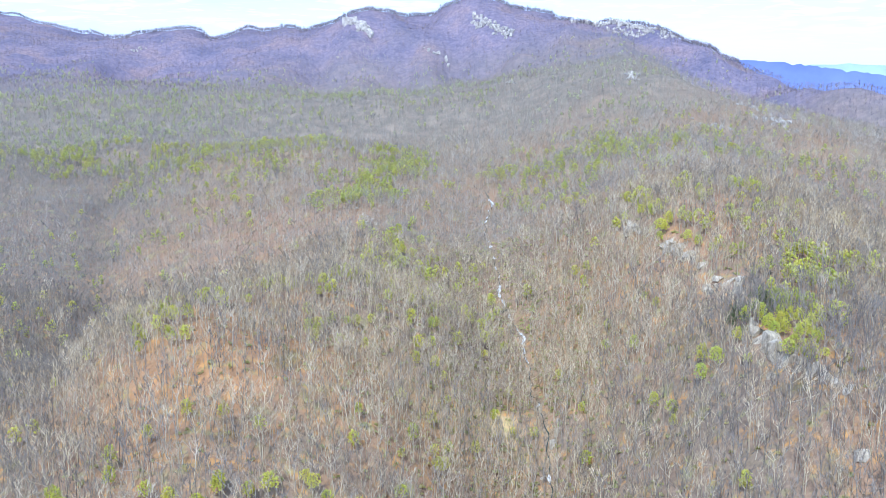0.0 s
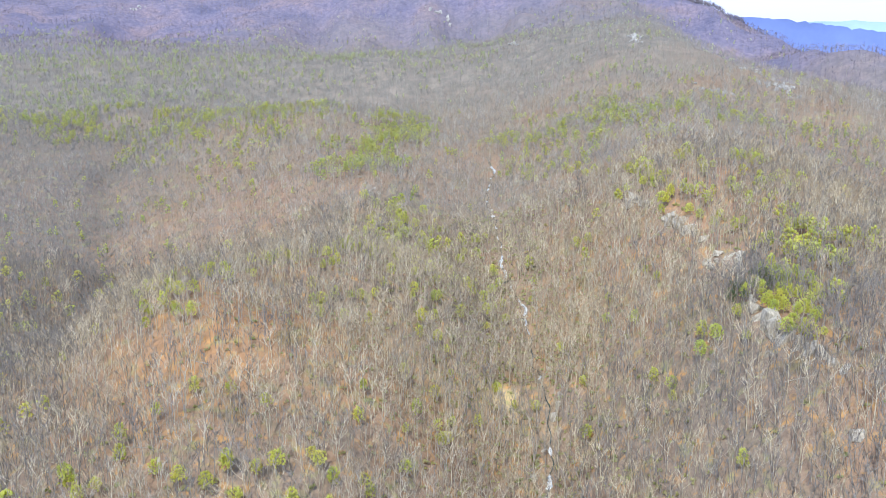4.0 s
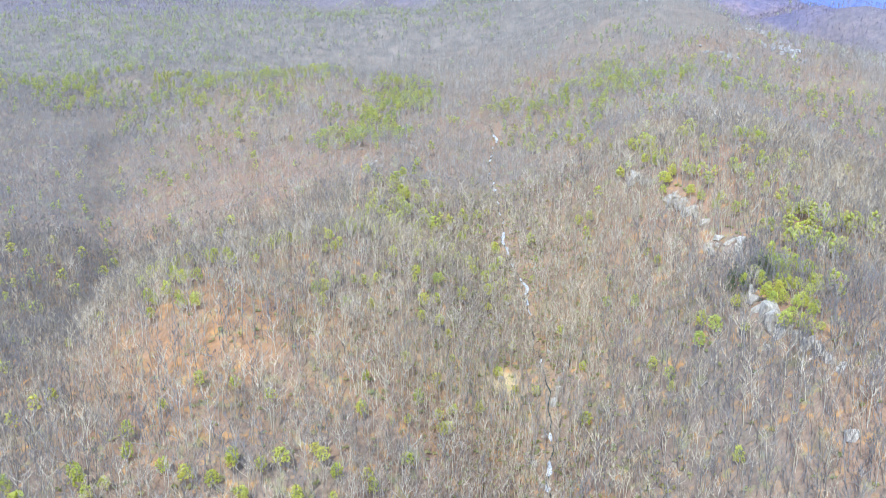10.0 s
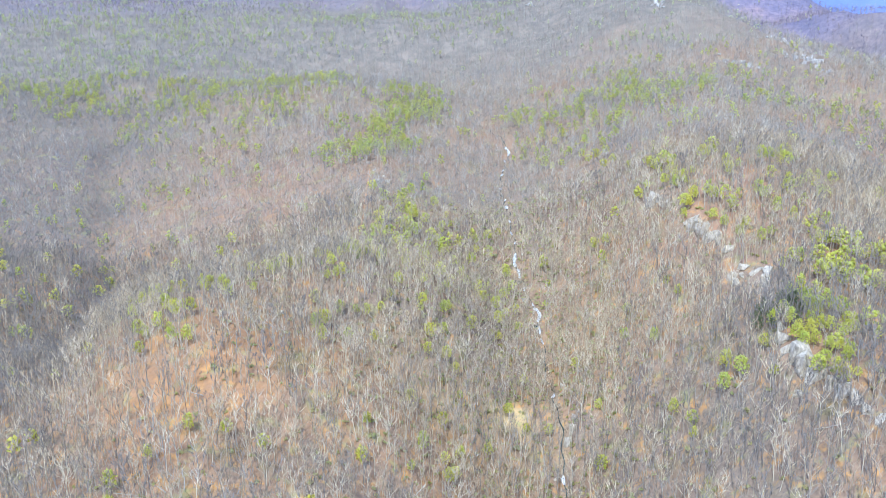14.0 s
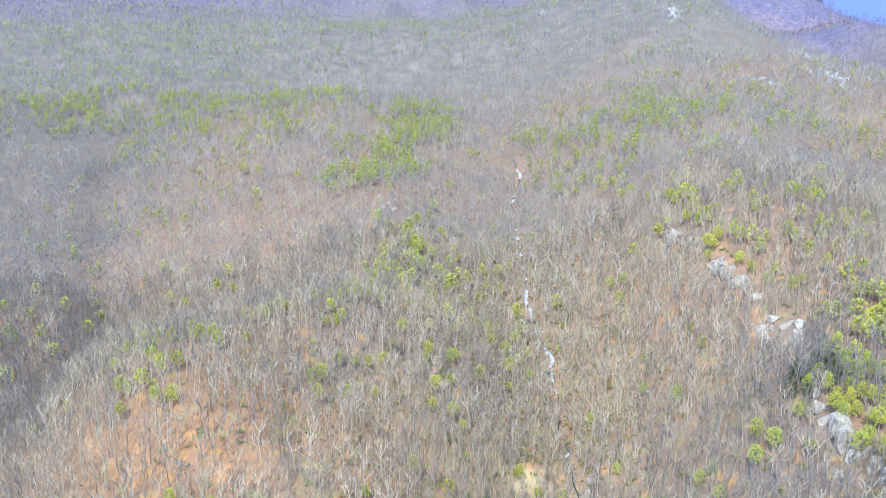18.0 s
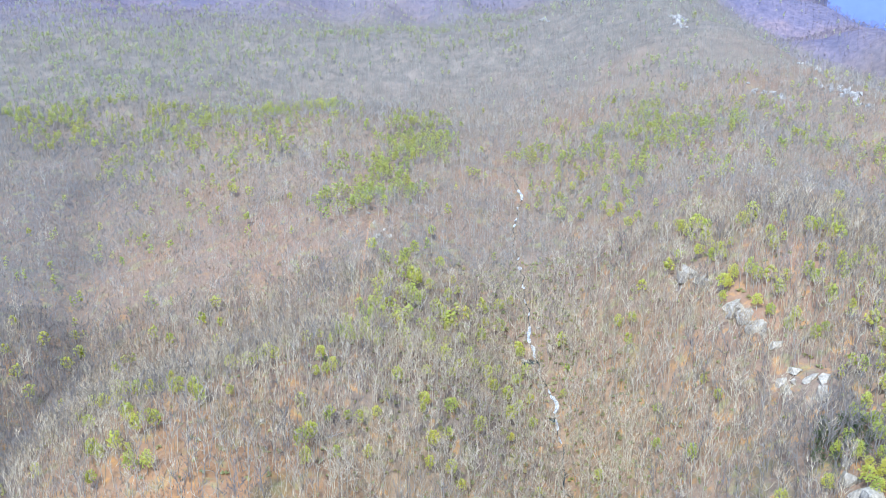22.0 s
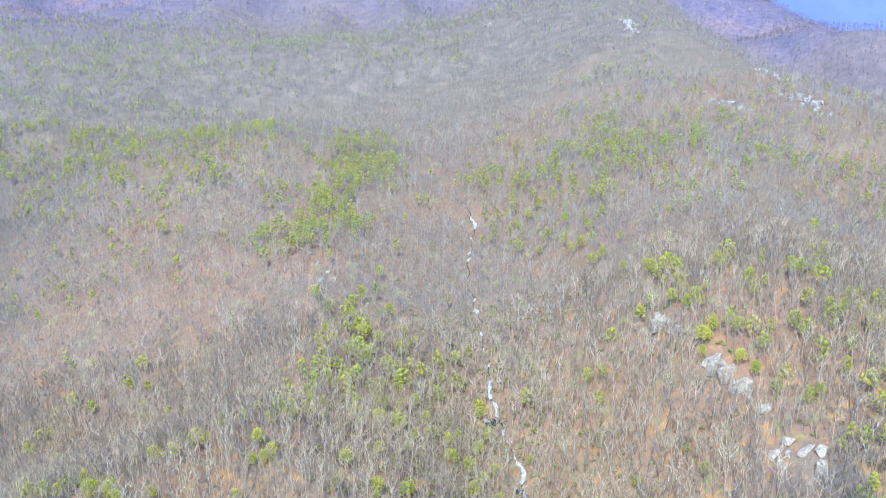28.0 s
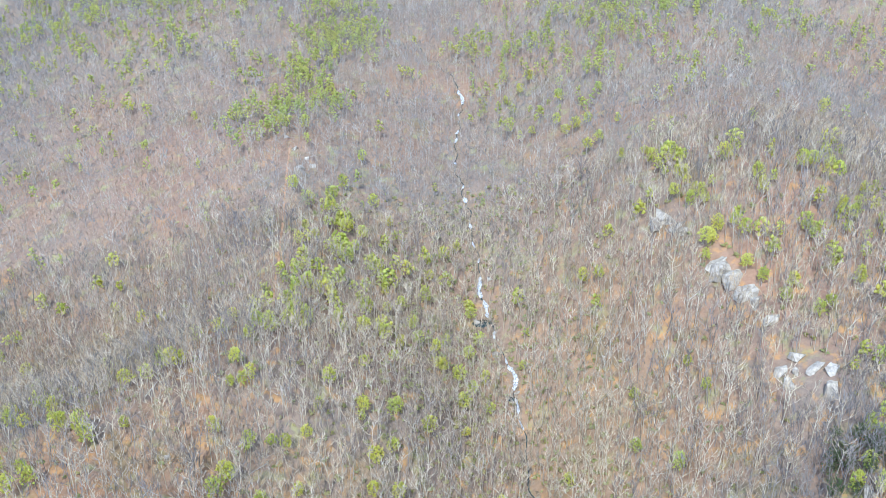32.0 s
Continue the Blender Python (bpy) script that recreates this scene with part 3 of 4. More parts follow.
def moods(x, y):
    """Shares of tan and of dark grey trees; the dark share also stands in for shade."""
    wave = 0.5 + 0.5 * np.sin(x / 23 + 1.5 * np.sin(y / 41)) * np.sin(y / 31 + 1.1 * np.sin(x / 29))
    # dark trees gathered in the west valley and hollows imitate their shade
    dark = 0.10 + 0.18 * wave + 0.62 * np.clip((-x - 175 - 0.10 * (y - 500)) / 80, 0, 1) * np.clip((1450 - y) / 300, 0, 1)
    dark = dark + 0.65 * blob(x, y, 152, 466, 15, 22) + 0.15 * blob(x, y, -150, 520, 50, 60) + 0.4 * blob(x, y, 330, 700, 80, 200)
    # fewer dark trees imitate sun on the ravine, more imitate dimmer edges
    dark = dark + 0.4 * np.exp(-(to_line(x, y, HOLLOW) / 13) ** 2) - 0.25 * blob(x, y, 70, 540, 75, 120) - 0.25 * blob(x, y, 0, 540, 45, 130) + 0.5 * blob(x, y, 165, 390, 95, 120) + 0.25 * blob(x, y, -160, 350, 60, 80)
    tan = 0.20 + 0.2 * (1 - wave) + 0.05 * blob(x, y, -105, 420, 75, 70) - 0.22 * blob(x, y, 85, 550, 60, 110) + 0.35 * blob(x, y, -180, 790, 85, 130) + 0.25 * blob(x, y, 195, 640, 45, 100)
    return tan * (1 - np.clip(dark, 0, 1)), np.clip(dark, 0, 0.97)


def scatter(name, kinds, x, y, seed, mats, label, category, low=0.75, high=1.2, sink=0.0, slim=None, tones=None):
    """One mesh of many plants: each place takes one of the kinds, turned and scaled at random."""
    r = np.random.default_rng(seed)
    n = len(x)
    z = land(x, y) - sink
    pick = r.integers(0, len(kinds), n)
    if tones is not None:
        # bark tones of oaks and tulip trees vary over slopes; hollows darkened for shade
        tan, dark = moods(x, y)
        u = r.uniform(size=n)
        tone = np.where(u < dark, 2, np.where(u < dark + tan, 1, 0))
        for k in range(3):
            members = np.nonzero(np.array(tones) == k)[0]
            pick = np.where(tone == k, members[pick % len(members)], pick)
    turn, tall = r.uniform(0, 6.2832, n), r.uniform(low, high, n)
    wide = tall * r.uniform(0.8, 1.2, n) * (1.0 if slim is None else slim)
    verts, faces, slots, own, base = [], [], [], [], 0
    hue = r.uniform(size=n)
    for k, (v, f, m) in enumerate(kinds):
        i = np.nonzero(pick == k)[0]
        if not len(i):
            continue
        c, s = np.cos(turn[i])[:, None], np.sin(turn[i])[:, None]
        vx = (v[:, 0] * c - v[:, 1] * s) * wide[i][:, None] + x[i][:, None]
        vy = (v[:, 0] * s + v[:, 1] * c) * wide[i][:, None] + y[i][:, None]
        vz = v[:, 2] * tall[i][:, None] + z[i][:, None]
        verts.append(np.stack([vx, vy, vz], -1).reshape(-1, 3))
        faces.append((f[None] + (np.arange(len(i)) * len(v))[:, None, None] + base).reshape(-1, 3))
        slots.append(np.tile(m, len(i)))
        own.append(np.repeat(hue[i], len(v)))
        base += len(i) * len(v)
    me = mesh_of(name, np.concatenate(verts), np.concatenate(faces), mats[0])
    for extra in mats[1:]:
        me.materials.append(extra)
    me.polygons.foreach_set("material_index", np.concatenate(slots))
    me.polygons.foreach_set("use_smooth", np.full(len(me.polygons), category == "forest"))
    me.attributes.new("tone", "FLOAT", "POINT").data.foreach_set("value", np.concatenate(own).astype(np.float32))
    return tagged(new(name, me), label, category, kind="stuff")


def split_meshes(shape, mats, names):
    """One mesh for each slot of a shape."""
    v, f, m = shape
    out = []
    for k, (mat, part_name) in enumerate(zip(mats, names)):
        g = f[m == k]
        used, back = np.unique(g, return_inverse=True)
        me = mesh_of(part_name, v[used], back.reshape(-1, 3).astype(np.int32), mat)
        me.polygons.foreach_set("use_smooth", np.full(len(g), part_name == "crown"))
        out.append((part_name, me))
    return out


# ---- where things grow ----
def jitter_grid(x0, x1, y0, y1, step, seed):
    r = np.random.default_rng(seed)
    gx, gy = np.meshgrid(np.arange(x0, x1, step), np.arange(y0, y1, step))
    return gx.ravel() + r.uniform(-0.48, 0.48, gx.size) * step, gy.ravel() + r.uniform(-0.48, 0.48, gy.size) * step


def in_wedge(x, y, extra=32):
    """The country that lies ahead of the flight."""
    return np.abs(x + 5) < extra + 0.50 * y


# clearings round rocks: x, y, radius
TRACK = [(-68, 775), (-67, 733), (-66, 698), (-64, 664), (-64, 628), (-62, 605)]
CLEAR = [(31, 484, 9), (370, 1140, 8), (364, 1050, 9), (370, 1030, 9), (300, 1074, 11), (289, 1094, 10), (313, 1050, 10), (361, 1112, 8), (332, 878, 8), (258, 1325, 12), (108, 1510, 8),
         (148, 516, 10), (157, 514, 11), (153, 504, 9), (143, 570, 8), (141, 584, 9), (146, 571, 10), (150, 560, 8), (129, 628, 9), (151, 430, 11), (152, 414, 11), (154, 428, 8), (157, 408, 8), (161, 388, 7), (163, 372, 6),
         (40, 643, 6), (50, 594, 6), (45, 876, 12), (-60, 760, 8), (58, 472, 5), (46, 430, 6), (38, 632, 6)]


def open_ground(x, y):
    ok = (to_line(x, y, RAVINE) > 2.0) & (to_line(x, y, TRACK) > 1.1)
    for cx, cy, r in CLEAR:
        ok &= np.hypot(x - cx, (y - cy) * 0.7) > r * 0.75
    return ok


# pine groves: x, y, half-width, half-length, turn of the long axis from +y in degrees, share of the ground
GROVES = [(-72, 855, 31, 72, 0, 0.95), (-50, 985, 36, 85, -8, 0.65), (-45, 660, 22, 75, -8, 0.22), (-8, 640, 36, 52, 0, 0.16),
          (-158, 565, 14, 30, 70, 0.15), (176, 450, 18, 40, -14, 0.18), (205, 495, 30, 30, 0, 0.4), (138, 650, 9, 42, -10, 0.22), (190, 630, 60, 80, 0, 0.07),
          (150, 930, 90, 120, -20, 0.40), (235, 990, 60, 60, 0, 0.20), (-215, 1030, 110, 110, 15, 0.42), (-370, 1370, 140, 60, 0, 0.4), (199, 1190, 14, 45, 0, 0.5), (-330, 1060, 110, 60, 20, 0.40), (-420, 1190, 190, 130, 20, 0.58), (-190, 960, 60, 50, 20, 0.35),
          (-54, 1420, 60, 60, 0, 0.45), (-149, 1506, 70, 70, 0, 0.5), (10, 1434, 70, 60, 0, 0.4), (-430, 1430, 280, 140, 0, 0.48), (-450, 1800, 550, 160, 0, 0.26), (60, 1700, 220, 150, 0, 0.20), (300, 1850, 250, 120, 0, 0.12), (330, 920, 70, 150, 10, 0.16), (210, 1160, 60, 60, 0, 0.3),
          (-260, 620, 90, 200, 10, 0.05), (-240, 840, 80, 120, 10, 0.08), (300, 1300, 160, 200, 0, 0.12), (20, 540, 40, 120, 0, 0.06), (-30, 500, 45, 70, 0, 0.07)]


def grove_share(x, y):
    share = np.full(len(x), 0.012)
    lumps = np.sin(x / 9 + 1.3 * np.sin(y / 13)) * np.sin(y / 11 + 1.2 * np.sin(x / 17 + 2))
    swirl = np.sin(x / 15 + 1.7 * np.sin(y / 19 + 1)) + np.sin(y / 22 + 1.5 * np.sin(x / 12)) + 0.7 * np.sin((x + y) / 7.3)
    for cx, cy, a, b, turn, most in GROVES:
        c, s = math.cos(radians(turn)), math.sin(radians(turn))
        u, v = ((x - cx) * c + (y - cy) * s) / a, (-(x - cx) * s + (y - cy) * c) / b
        reach = np.hypot(u, v) + 0.24 * swirl
        share = np.maximum(share, most * np.clip(1.7 - 1.25 * reach, 0, 1))
    return share * np.clip(0.72 + 0.75 * lumps, 0.04, 1.1)


# pines standing by themselves in the leafless wood
LOW_PINES = [(-68, 351), (-55, 362), (-46, 354), (-46, 342), (-34, 360), (-18, 382), (-148, 339), (-133, 332), (-138, 324), (-166, 325), (-133, 362), (-129, 347),
             (-103, 336), (-86, 345), (-80, 333), (-60, 338), (-94, 391), (-78, 385), (-39, 394), (121, 430), (-52, 358), (-31, 355), (-142, 330), (-172, 331),
             (22, 673), (29, 682), (247, 738), (186, 549), (216, 594), (28, 486)]
WEST_CREST_PINES = [(-83, 584), (-70, 548), (-63, 539), (-65, 580), (-59, 577), (-67, 567), (-62, 585), (-94, 584), (-110, 581), (-97, 550), (-104, 539), (-112, 536),
                    (-139, 597), (-132, 607), (-154, 588), (-173, 597), (-175, 591), (-137, 524), (-144, 512), (-152, 520), (-128, 508), (-118, 501), (-131, 480), (-138,
                    476), (-153, 464), (-149, 463), (-142, 462), (-179, 467), (-125, 450), (-132, 451), (-121, 506), (-132, 510), (-137, 489), (-146, 489), (-164, 490),
                    (-166, 512), (-161, 515), (-161, 524), (-186, 617)]
SPUR_PINES = [(-4, 546), (9, 543), (-13, 517), (-14, 503), (-74, 515), (-65, 489), (-69, 479), (-41, 491), (-66, 536), (31, 581), (24, 585), (38, 570), (15, 590),
              (25, 568), (20, 612), (33, 634)]
SADDLE_PINES = [(-49, 644), (-47, 629), (-55, 614), (-53, 624), (-53, 601), (-43, 629), (-36, 628), (-31, 605), (-37, 667), (-20, 599), (-10, 597), (-18, 621), (-13,
                655), (-10, 640), (-9, 625), (-2, 632), (4, 617), (11, 640), (14, 660), (6, 606), (14, 600), (-52, 709), (-61, 723), (-42, 723), (-52, 682), (-46,
                677), (-54, 668), (-31, 685), (-22, 684), (-34, 691), (-39, 723), (-34, 733), (-38, 705), (-16, 718), (-7, 703), (-24, 772)]
EAST_CREST_PINES = [(130, 752), (131, 691), (132, 681), (140, 680), (141, 661), (143, 656), (142, 635), (143, 629), (138, 628), (134, 643), (144, 624), (142, 675), (121,
                    700), (160, 651), (162, 650), (168, 618), (169, 628), (193, 707), (191, 630), (197, 632), (202, 624), (198, 598), (195, 584), (202, 595), (208, 603),
                    (217, 618), (144, 603), (140, 598), (151, 602), (154, 595), (138, 598), (179, 581), (178, 587), (159, 554), (164, 562), (166, 539), (172, 542), (154,
                    569), (150, 578), (136, 591)]
UPPER_PINES = [(95, 878), (85, 861), (74, 852), (55, 836), (105, 815), (129, 805), (101, 762), (108, 766), (115, 765), (116, 735), (108, 731), (99, 783), (71, 805),
               (83, 784), (96, 626), (89, 631), (-135, 830), (-188, 866), (-60, 797), (-76, 803)]
CRAG_PINES = [(169, 482), (163, 480), (165, 474), (167, 466), (168, 456), (175, 464), (175, 457), (176, 449), (162, 447), (156, 444), (164, 439), (154, 450), (155,
              462), (152, 434), (158, 429), (153, 428), (166, 434), (170, 428), (163, 418), (156, 411), (158, 403), (159, 398), (153, 408), (164, 409), (162, 423),
              (125, 444), (128, 431), (148, 455), (140, 440), (191, 524)]
STRAYS = LOW_PINES + WEST_CREST_PINES + SPUR_PINES + SADDLE_PINES + EAST_CREST_PINES + UPPER_PINES + CRAG_PINES


def forest():
    r = np.random.default_rng(21)
    tones = [0, 1, 0, 2, 1, 0, 2, 0, 1, 2]
    near = [hardwood(100 + k, 6, 2, 5, 3, tones[k % 10], 0.145) for k in range(14)]
    mid = [sketch_tree(200 + k, 6, 3, 1.0, tones[k]) for k in range(10)]
    far = [sketch_tree(300 + k, 5, 2, 1.2, tones[k]) for k in range(8)]
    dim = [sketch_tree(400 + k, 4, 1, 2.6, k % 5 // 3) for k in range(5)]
    bands = [("hardwood_forest", near, 272, 700, 4.15, "dense leafless grey hardwood trees on leaf-strewn slopes"),
             ("hardwood_forest", mid, 700, 1130, 4.8, "leafless grey hardwood trees on the upper slopes"),
             ("hardwood_forest", far, 1130, 1720, 6.9, "leafless woods on the plateau behind the slopes, greyed for haze"),
             ("mountain_forest", dim, 1720, 2480, 9.3, "bare woods covering the far mountain, tinted purple-grey for haze")]
    pines, handed = [], None
    for k, (name, kinds, y0, y1, step, label) in enumerate(bands):
        x, y = jitter_grid(-70 - 0.5 * y1, 70 + 0.5 * y1, y0, y1, step, 30 + k)
        keep = in_wedge(x, y) & open_ground(x, y)
        x, y = x[keep], y[keep]
        pine_here = r.uniform(size=len(x)) < grove_share(x, y) * np.clip((2050 - y) / 200, 0, 1)
        pines.append((x[pine_here], y[pine_here]))
        x, y = x[~pine_here], y[~pine_here]
        # the oak slope of the west spur stands open
        thin = r.uniform(size=len(x)) > 0.05 + 0.38 * blob(x, y, -105, 420, 62, 75)
        x, y = x[thin], y[thin]
        if k == 0:
            # the single pines stand free
            free = np.ones(len(x), bool)
            for px, py in STRAYS:
                free &= np.hypot(x - px, (y - py + 3) * 0.6) > 1.7
            x, y = x[free], y[free]
            single = (np.abs(x - 22) < 52) & (np.abs(y - 462) < 28)
            lone_trees(x[single], y[single])
            x, y = x[~single], y[~single]
        if k == 2:
            # plateau woods and haze-tinted purple woods mingle at the foot of the mountain
            leave = r.uniform(size=len(x)) < np.clip((y - 1560 + 0.55 * np.clip(-x - 200, 0, 700) + 90 * np.sin(x / 90) + 50 * np.sin(x / 37 + y / 60)) / 400, 0, 0.85)
            leave |= r.uniform(size=len(x)) < np.clip((x - 420) / 60, 0, 1) * np.clip((y - 1160) / 60, 0, 0.9)
            handed = (x[leave], y[leave])
            x, y = x[~leave], y[~leave]
        if k == 3:
            pale = r.uniform(size=len(x)) > np.clip((y - 1640 + 0.55 * np.clip(-x - 200, 0, 700) + 90 * np.sin(x / 90) + 70 * np.sin(x / 37 + y / 60) + 500 * np.clip((x - 420) / 60, 0, 1)) / 420, 0, 1)
            upper = (x[pale], y[pale])
            x, y = x[~pale], y[~pale]
            keep = np.abs(upper[0]) < 1100
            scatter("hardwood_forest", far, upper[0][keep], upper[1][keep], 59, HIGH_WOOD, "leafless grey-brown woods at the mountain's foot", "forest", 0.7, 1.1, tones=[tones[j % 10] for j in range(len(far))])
            x, y = np.r_[x, handed[0]], np.r_[y, handed[1]]
            x, y = x[np.abs(x) < 1250], y[np.abs(x) < 1250]
        scatter(name, kinds, x, y, 50 + k, [HAZED_BARK, HAZED_TWIGS, HAZED_BROWN, HAZED_BROWN] if k == 3 else (SLOPE_WOOD, WOOD, HIGH_WOOD)[k], label, "forest", *((0.5, 0.85) if k == 3 else (0.7, 1.13) if k == 0 else (0.75, 1.2)), slim=1.17 if k == 0 else None,
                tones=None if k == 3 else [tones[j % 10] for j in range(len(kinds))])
    return pines


def lone_trees(x, y):
    """The trees that the flight passes nearest, one by one."""
    r = np.random.default_rng(5)
    models = []
    for k in range(9):
        v, f, m = hardwood(500 + k, 9, 2, 4, 5, 0, 0.09)
        pair = 2 * (k % 3)
        models.append(split_meshes((v, f, m), SLOPE_WOOD[pair:pair + 2], ["trunk", "crown"]))
    z = land(x, y)
    for k in range(len(x)):
        t = thing("bare_tree", x[k], y[k], z[k], "leafless pale hardwood tree rising from orange leaf litter", "tree", "bare trees on the near slope",
                  r.uniform(0, 360), r.uniform(0.72, 1.15))
        for part_name, me in models[k % 9]:
            part(part_name, me, t)


# haze over the mountain is mixed into these purple-grey wood colours
HAZED_TWIGS = bark_material("hazed_twigs", [(0.0, (0.141, 0.130, 0.184)), (0.5, (0.216, 0.195, 0.253)), (1.0, (0.310, 0.270, 0.317))], 0.05)
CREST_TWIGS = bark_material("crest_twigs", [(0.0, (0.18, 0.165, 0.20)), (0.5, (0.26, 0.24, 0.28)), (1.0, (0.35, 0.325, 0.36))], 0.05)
HAZED_BARK = bark_material("hazed_bark", [(0.0, (0.141, 0.130, 0.184)), (0.5, (0.216, 0.200, 0.258)), (1.0, (0.320, 0.293, 0.340))], 0.05)
HAZED_BROWN = bark_material("hazed_brown", [(0.0, (0.19, 0.155, 0.165)), (0.5, (0.28, 0.235, 0.23)), (1.0, (0.37, 0.325, 0.31))], 0.05)
PINE_PLACES = forest()


def skyline_trees():
    """A close row of bare trees along the mountain's crest."""
    r = np.random.default_rng(44)
    ys = np.arange(1950, 2760, 8.0)
    angle = np.radians(np.arange(-27, 17, 0.075))
    gx, gy = np.meshgrid(np.tan(angle), ys)
    x, y = (gx * gy).ravel(), gy.ravel()
    slope = ((land(x, y) - 230) / y).reshape(gy.shape)
    top = ys[np.argmax(slope, 0)]
    x = np.concatenate([np.tan(angle) * (top + k) + r.normal(0, 1.2, len(top)) for k in (-9, -3, 3)])
    y = np.concatenate([top + k + r.normal(0, 2.0, len(top)) for k in (-9, -3, 3)])
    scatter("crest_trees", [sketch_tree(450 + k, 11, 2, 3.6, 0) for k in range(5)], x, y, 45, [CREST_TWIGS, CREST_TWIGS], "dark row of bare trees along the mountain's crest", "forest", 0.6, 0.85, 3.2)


skyline_trees()


def pine_woods():
    x, y = np.r_[PINE_PLACES[0][0], [p[0] for p in STRAYS]], np.r_[PINE_PLACES[0][1], [p[1] for p in STRAYS]]
    order = np.argsort(np.hypot(x - 10, y - 440) + 3000 * (np.arange(len(x)) < len(PINE_PLACES[0][0])))
    x, y = x[order], y[order]
    models = [split_meshes(pine(600 + k, 84, 4), [BARK, NEEDLES], ["trunk", "crown"]) for k in range(7)]
    r = np.random.default_rng(6)
    z = land(x, y)
    for k in range(min(300, len(x))):
        t = thing("pine_tree", x[k], y[k], z[k], "yellow-green pine with a lumpy crown among bare trees", "tree", "pines on the slopes",
                  r.uniform(0, 360), r.uniform(0.6, 0.95) if k < len(STRAYS) else r.uniform(0.5, 0.85))
        for part_name, me in models[k % 7]:
            part(part_name, me, t)
    if len(x) > 300:
        scatter("pine_wood", [pine(620 + k, 18, 2) for k in range(6)], x[300:], y[300:], 61, [BARK, NEEDLES], "yellow-green pines among bare hardwoods", "forest", 0.55, 1.0)
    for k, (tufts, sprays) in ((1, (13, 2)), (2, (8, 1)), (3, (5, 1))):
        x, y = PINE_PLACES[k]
        scatter("pine_wood", [pine(640 + 10 * k + j, tufts, sprays, 3, 0.42, (0.60, 0.62, 0.75)[k - 1]) for j in range(6)], x, y, 62 + k, [DARK_BARK, UPLAND_NEEDLES if k == 1 else HAZED_NEEDLES],
                ("green pine groves on the upper slopes", "green pine groves on the plateau, greyed for haze", "pines at the mountain's foot, dulled to grey-green for haze")[k - 1], "forest", *((0.75, 1.12), (0.65, 0.95), (0.5, 0.8))[k - 1])


pine_woods()


def hemlock_grove():
    """Dark hemlocks in the damp hollow behind the crags."""
    r = np.random.default_rng(66)
    models = [split_meshes(pine(680 + k, 70, 4), [DARK_BARK, HEMLOCK_NEEDLES], ["trunk", "crown"]) for k in range(4)]
    for k in range(16):
        x, y = 151 + r.normal(0, 7), 466 + r.normal(0, 10)
        t = thing("hemlock", x, y, height(x, y), "dark green hemlock in a shaded hollow by grey crags", "tree", "hemlocks in the hollow", r.uniform(0, 360), r.uniform(0.5, 0.8))
        for part_name, me in models[k % 4]:
            part(part_name, me, t)


hemlock_grove()


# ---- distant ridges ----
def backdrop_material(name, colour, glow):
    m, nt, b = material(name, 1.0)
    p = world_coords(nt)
    # haze is put into the ridge's colour, with self-glow to brighten it
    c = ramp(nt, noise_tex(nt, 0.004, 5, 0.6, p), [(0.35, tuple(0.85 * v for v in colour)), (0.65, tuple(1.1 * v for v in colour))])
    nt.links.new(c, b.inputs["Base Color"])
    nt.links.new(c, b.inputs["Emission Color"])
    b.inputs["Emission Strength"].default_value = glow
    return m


def distant_ridge(far, a0, a1, crest, swing, colour, glow, seed, label, fall=0.0):
    """A long ridge across the horizon, with a foot before and behind it; angles in degrees right of +y."""
    r = np.random.default_rng(seed)
    n = 160
    a = np.radians(np.linspace(a0, a1, n))
    h = sum(swing / (k + 1) * np.sin((k + 1.3) * 9 * a + r.uniform(0, 6.28)) for k in range(5))
    h = h * np.clip(np.minimum(np.arange(n), n - 1 - np.arange(n)) / 12, 0, 1) + fall * np.linspace(0, 1, n)
    top = crest * np.clip(np.arange(n) / 30, 0, 1) ** 0.5
    rows = [(far - 420, -120 + 0 * h), (far - 260, -20 + 0.3 * h), (far - 110, 0.45 * top + 0.6 * h), (far, top + h), (far + 150, 0.4 * top + 0.6 * h), (far + 300, -120 + 0 * h)]
    v = np.concatenate([np.c_[np.sin(a) * d, np.cos(a) * d, z + r.normal(0, 2.5, n)] for d, z in rows])
    i = np.arange(len(rows) * n).reshape(len(rows), n)
    q = np.stack([i[:-1, :-1], i[:-1, 1:], i[1:, 1:], i[1:, :-1]], -1).reshape(-1, 4)
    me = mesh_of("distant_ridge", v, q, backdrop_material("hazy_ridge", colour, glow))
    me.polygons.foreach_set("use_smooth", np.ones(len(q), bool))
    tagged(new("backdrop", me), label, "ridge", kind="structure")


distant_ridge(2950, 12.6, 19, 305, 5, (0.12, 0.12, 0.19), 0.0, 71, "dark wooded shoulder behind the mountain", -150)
distant_ridge(3700, 8, 42, 275, 8, (0.14, 0.19, 0.40), 0.2, 72, "wooded ridge on the horizon, coloured blue for haze", -225)
distant_ridge(4350, -50, 55, 184, 9, (0.27, 0.37, 0.62), 0.4, 73, "ridge far on the horizon, coloured pale blue for haze")


